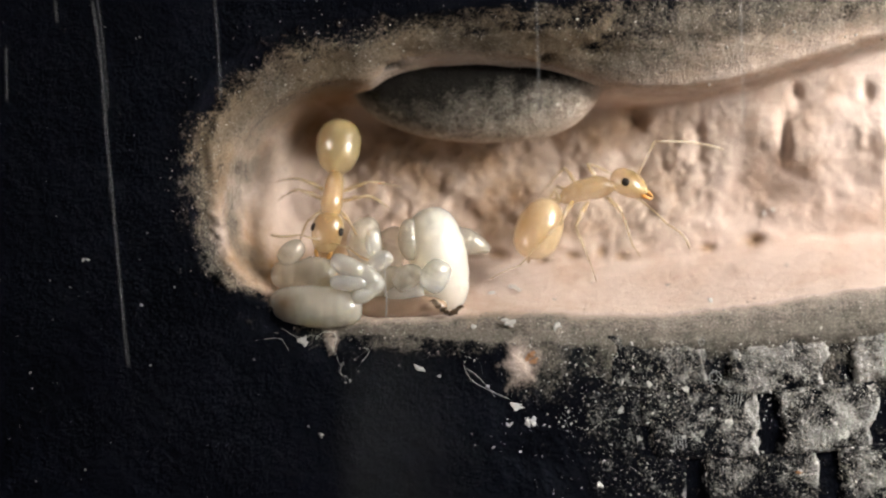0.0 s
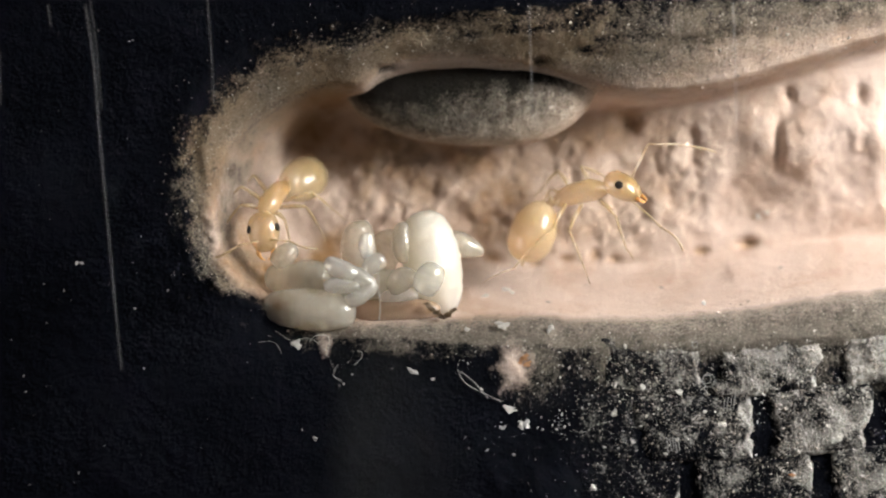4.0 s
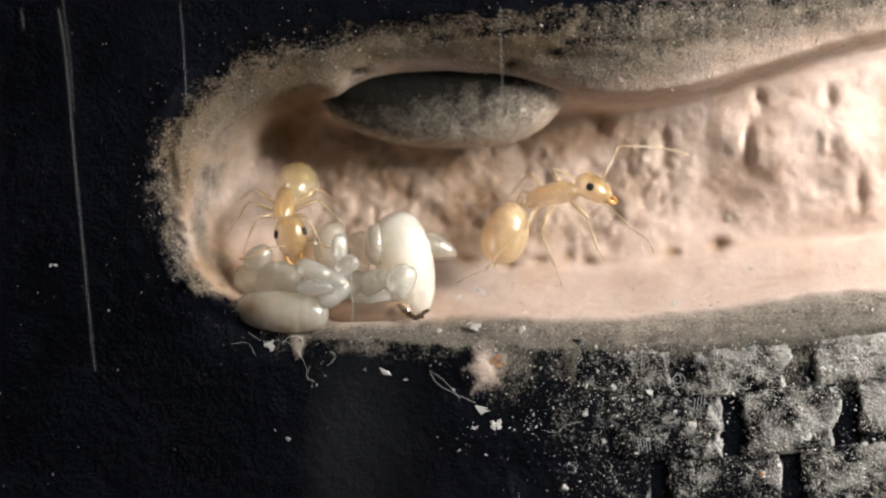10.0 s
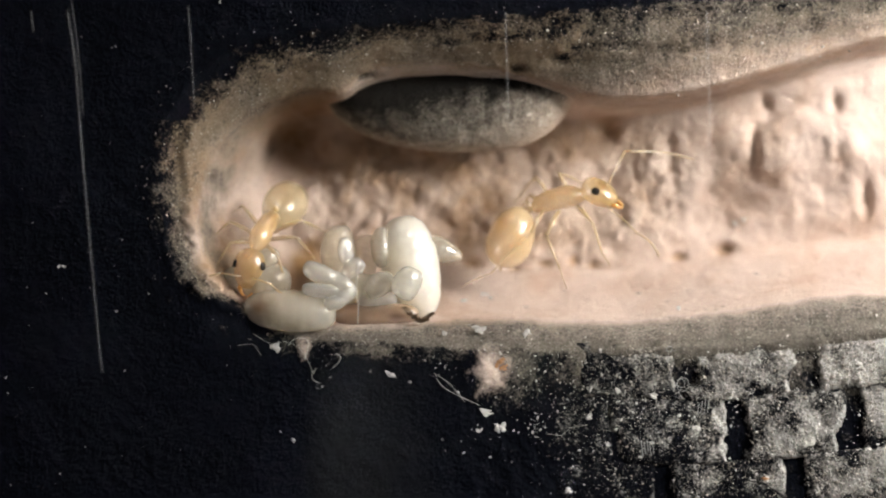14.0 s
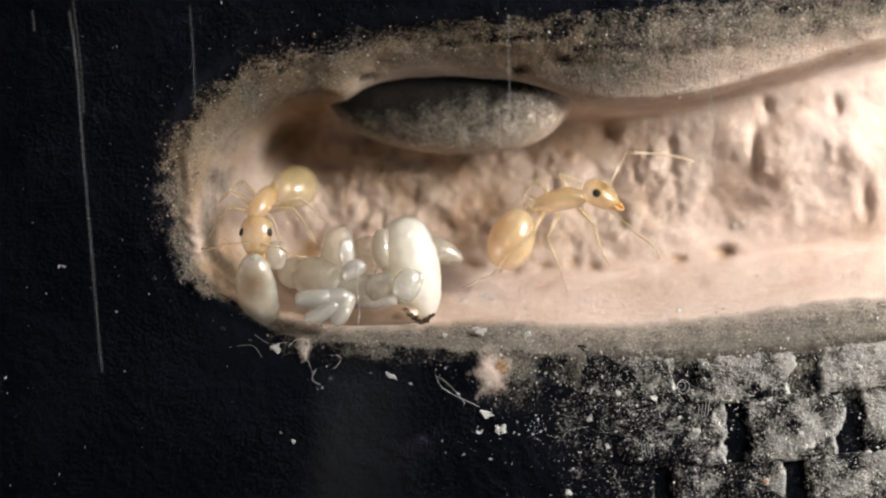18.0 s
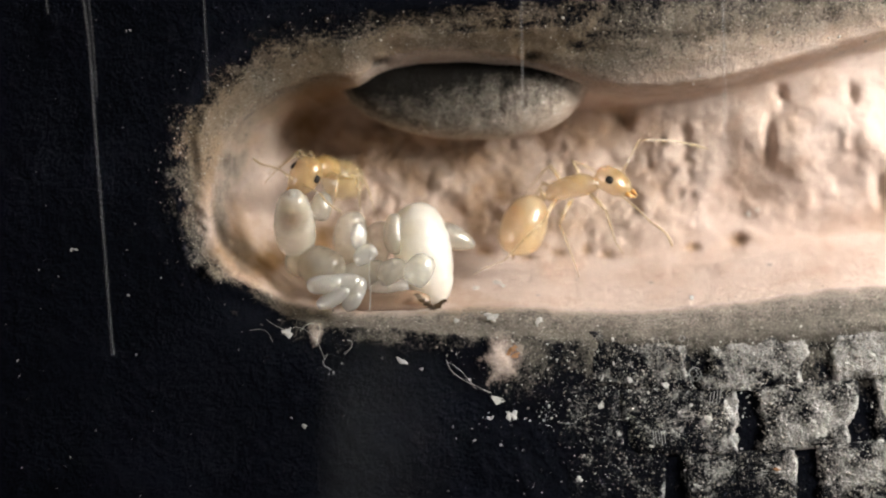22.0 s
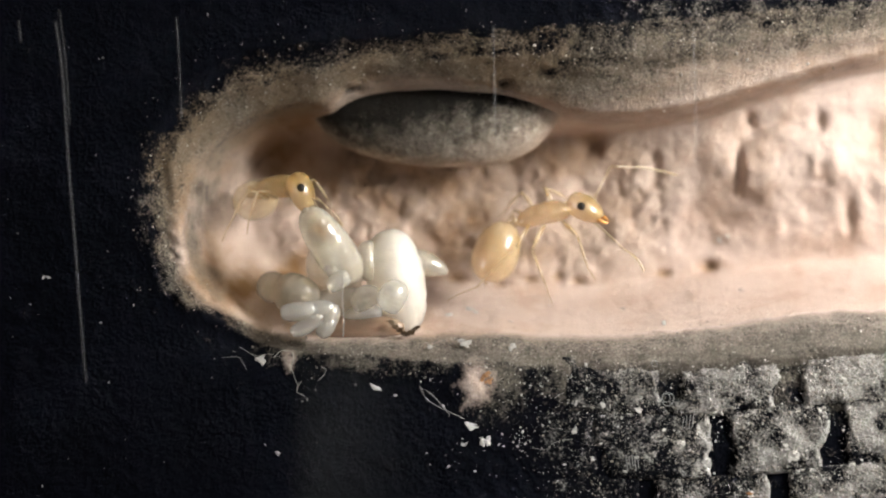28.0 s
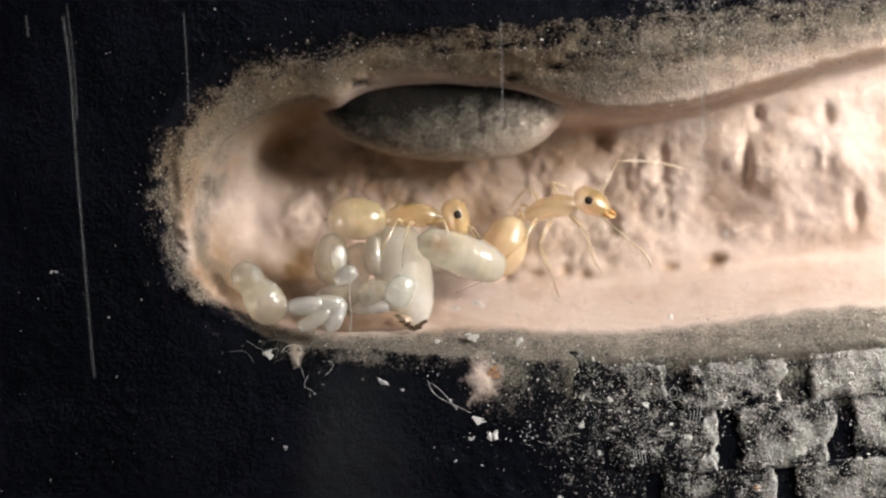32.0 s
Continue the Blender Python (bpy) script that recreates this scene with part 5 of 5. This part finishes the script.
    walk(carried_larva, [
        (0, mm_pose(-4.661, 0.850, 57.911, -88.5, -4.0, 173.8)),
        (2.5, mm_pose(-4.646, 0.850, 57.893, -88.5, -4.0, 173.8)),
        (4.5, mm_pose(-4.655, 0.850, 57.914, -88.5, -4.0, 173.8)),
        (9, mm_pose(-4.694, 0.850, 57.849, -88.5, -4.0, 173.8)),
        (12, mm_pose(-4.584, 0.850, 58.019, -88.5, -4.0, 173.8)),
        (14.5, mm_pose(-4.643, 0.850, 57.993, -88.5, -4.0, 173.8)),
        (16.5, mm_pose(-4.912, 1.000, 58.376, -86.5, -31.9, 175.3)),
        (17, mm_pose(-5.062, 1.200, 58.576, -94.8, -47.8, -172.6)),
        (17.5, mm_pose(-5.414, 1.100, 58.757, -131.6, -55.2, -132.2)),
        (18, mm_pose(-5.842, 1.100, 58.599, -177.0, -48.0, -92.2)),
        (19, mm_pose(-5.994, 1.100, 58.466, -177.0, -48.0, -92.2)),
        (19.5, mm_pose(-6.017, 1.100, 58.605, 177.0, -48.0, -87.8)),
        (20, mm_pose(-6.407, 1.150, 59.100, 165.5, -45.1, -79.8)),
        (20.5, mm_pose(-6.074, 1.250, 60.403, 151.5, -36.6, -72.6)),
        (21, mm_pose(-5.663, 1.300, 61.118, 134.8, -27.6, -65.9)),
        (22, mm_pose(-4.938, 1.300, 60.569, 177.4, -38.0, -88.4)),
        (23, mm_pose(-5.048, 1.300, 60.890, 152.7, -33.0, -74.8)),
        (24, mm_pose(-5.136, 1.300, 61.085, 141.3, -29.9, -68.9)),
        (24.5, mm_pose(-4.907, 1.300, 60.981, 143.5, -30.6, -70.0)),
        (26.5, mm_pose(-3.671, 1.150, 60.965, -165.5, -45.1, -100.2)),
        (27, mm_pose(-3.717, 1.150, 60.802, -162.1, -46.6, -103.0)),
        (27.5, mm_pose(-3.593, 1.100, 60.814, -143.6, -50.2, -119.0)),
        (28, mm_pose(-2.539, 0.950, 60.831, -120.4, -47.9, -140.9)),
        (28.5, mm_pose(-2.198, 0.950, 60.767, -97.3, -34.1, -165.5)),
        (29, mm_pose(-1.644, 0.950, 60.709, -90.2, -14.9, -174.8)),
        (29.5, mm_pose(-1.770, 0.950, 60.648, -88.9, -8.0, 180.0)),
        (30, mm_pose(-1.133, 0.950, 61.102, -88.9, -2.0, 180.0)),
        (30.5, mm_pose(-0.327, 0.950, 60.989, -88.9, -2.0, 180.0)),
        (31, mm_pose(1.149, 0.950, 60.958, -88.9, -4.0, 180.0)),
        (31.5, mm_pose(1.670, 0.950, 60.581, -89.9, -12.0, -174.9)),
        (32, mm_pose(2.030, 0.950, 60.363, -92.5, -19.7, -169.4)),
    ])
    walk(small_larva, [
        (0, mm_pose(-5.589, 1.500, 59.877, 89.1, -40.0, 0.0)),
        (2.5, mm_pose(-5.598, 1.500, 59.856, 89.1, -40.0, 0.0)),
        (4.5, mm_pose(-5.604, 1.500, 59.882, 89.1, -40.0, 0.0)),
        (9, mm_pose(-5.621, 1.500, 59.852, 89.1, -40.0, 0.0)),
        (12, mm_pose(-5.513, 1.500, 59.986, 89.1, -40.0, 0.0)),
        (14.5, mm_pose(-5.576, 1.500, 59.853, 89.1, -40.0, 0.0)),
        (16.5, mm_pose(-5.003, 1.600, 59.890, 89.4, -60.0, 0.0)),
        (17, mm_pose(-4.881, 1.600, 59.993, 89.6, -70.0, 0.0)),
        (18, mm_pose(-5.208, 1.600, 60.078, 89.8, -80.0, 0.0)),
        (19, mm_pose(-5.450, 1.600, 59.948, 89.8, -80.0, 0.0)),
        (20, mm_pose(-5.252, 1.600, 60.976, 89.8, -80.0, 0.0)),
        (21, mm_pose(-4.279, 1.600, 61.732, 89.6, -70.0, 0.0)),
        (22, mm_pose(-3.981, 1.600, 61.350, 89.8, -80.0, 0.0)),
        (23, mm_pose(-3.806, 1.600, 61.078, 89.8, -80.0, 0.0)),
        (24, mm_pose(-3.812, 1.600, 61.316, 89.6, -70.0, 0.0)),
        (24.5, mm_pose(-3.665, 1.600, 61.250, 89.6, -70.0, 0.0)),
        (26.5, mm_pose(-2.969, 1.600, 61.726, 89.4, -60.0, 0.0)),
        (27, mm_pose(-2.945, 1.500, 61.644, 89.4, -60.0, 0.0)),
        (28, mm_pose(-3.053, 1.300, 61.640, 89.6, -70.0, 0.0)),
        (29, mm_pose(-2.997, 1.000, 61.267, 90.0, -90.0, 0.0)),
        (29.5, mm_pose(-3.144, 1.000, 61.205, -89.9, -85.0, 180.0)),
        (30, mm_pose(-2.313, 1.000, 61.178, 90.0, -90.0, 0.0)),
        (30.5, mm_pose(-1.530, 1.000, 61.148, 90.0, -90.0, 0.0)),
        (31, mm_pose(-0.178, 1.000, 61.116, 90.0, -90.0, 0.0)),
        (32, mm_pose(0.912, 1.000, 60.860, 89.8, -80.0, 0.0)),
    ])
    walk(left_larva, [
        (0, mm_pose(-5.117, 1.700, 58.991, -89.0, -3.0, 169.9)),
        (2.5, mm_pose(-5.104, 1.700, 58.969, -89.0, -3.0, 169.9)),
        (4.5, mm_pose(-5.114, 1.700, 58.995, -89.0, -3.0, 169.9)),
        (9, mm_pose(-5.157, 1.700, 58.961, -89.0, -3.0, 169.9)),
        (12, mm_pose(-5.81, 1.700, 59.114, -89.0, -3.0, 169.9)),
        (14.5, mm_pose(-5.99, 1.700, 59.066, -89.0, -3.0, 169.9)),
        (16.5, mm_pose(-5.271, 1.800, 59.080, -85.7, -9.5, 161.7)),
        (17, mm_pose(-5.097, 1.900, 59.121, -82.6, -10.4, 149.4)),
        (17.5, mm_pose(-4.504, 1.900, 59.287, -84.0, -6.5, 144.7)),
        (18, mm_pose(-4.126, 1.900, 59.341, -84.0, -6.5, 144.7)),
        (19, mm_pose(-4.090, 1.900, 59.214, -84.0, -6.5, 144.7)),
        (20, mm_pose(-4.177, 1.900, 59.159, -84.0, -6.5, 144.7)),
        (21, mm_pose(-4.493, 1.900, 59.181, -81.7, -9.8, 144.4)),
        (22, mm_pose(-4.342, 1.900, 59.181, -81.7, -9.8, 144.4)),
        (23, mm_pose(-4.391, 1.900, 59.204, -82.9, -8.2, 144.6)),
        (24, mm_pose(-4.351, 1.900, 59.273, -82.9, -8.2, 144.6)),
        (24.5, mm_pose(-4.315, 1.900, 59.293, -82.9, -8.2, 144.6)),
        (26.5, mm_pose(-4.417, 1.900, 59.271, -79.9, -12.2, 144.1)),
        (27, mm_pose(-4.370, 1.900, 59.222, -79.9, -12.2, 144.1)),
        (28, mm_pose(-4.316, 1.800, 59.201, -81.1, -13.0, 149.1)),
        (28.5, mm_pose(-4.967, 1.500, 59.056, -80.5, -28.9, 162.8)),
        (29, mm_pose(-5.316, 1.300, 58.999, -89.2, -48.0, 180.0)),
        (29.5, mm_pose(-5.466, 1.300, 58.826, -89.2, -48.0, 180.0)),
        (30, mm_pose(-5.517, 1.300, 58.856, -89.3, -50.0, 180.0)),
        (32, mm_pose(-5.557, 1.300, 58.915, -89.3, -52.0, 180.0)),
    ])
    home = egg_cluster.matrix_basis.copy()
    walk(egg_cluster, [(t, Matrix.Translation(Vector((-0.40 * a / 40, 0, -0.10 * a / 40)) * MM) @ home @ Matrix.Rotation(radians(-0.8 * a), 4, "Y")) for t, a in ((0.0, 0), (16.4, 0), (17.0, 3), (17.9, 38), (32.0, 40))])
    rng = random.Random(4)
    for k, limb in enumerate([part_of for part_of in nurse.children if part_of.name.startswith("leg")]):
        hip = Vector(NURSE_LEGS[k][0]) * MM
        side = 1 if k < 3 else -1
        rows = []
        for n in range(65):
            stride = 13 if n >= 56 or n < 3 or 39 <= n <= 43 else 3
            swing = stride * (1 if (n + k) % 2 else -1) + rng.uniform(-3, 3)
            if n % 2 == 0 or stride > 3:
                rows.append((n / 2, Matrix.Translation(hip) @ pose(0, 0, 0, side * rng.uniform(-4, 4), 0, swing) @ Matrix.Translation(-hip)))
        walk(limb, rows)
    for feeler, side in zip(nurse_feelers, (1, -1)):
        root = Vector((0.38, 0.16 * side, 0.28)) * MM
        rows = []
        for k in range(33):
            ahead = 62 * min(max((k - 27) / 1.5, 0), 1)
            turn = pose(0, 0, 0, 0, -rng.uniform(-9, 9) - (0.55 * ahead if side > 0 else 0), -side * (ahead + rng.uniform(-11, 11)))
            rows.append((float(k), Matrix.Translation(root) @ turn @ Matrix.Translation(-root)))
        walk(feeler, rows)


motions()
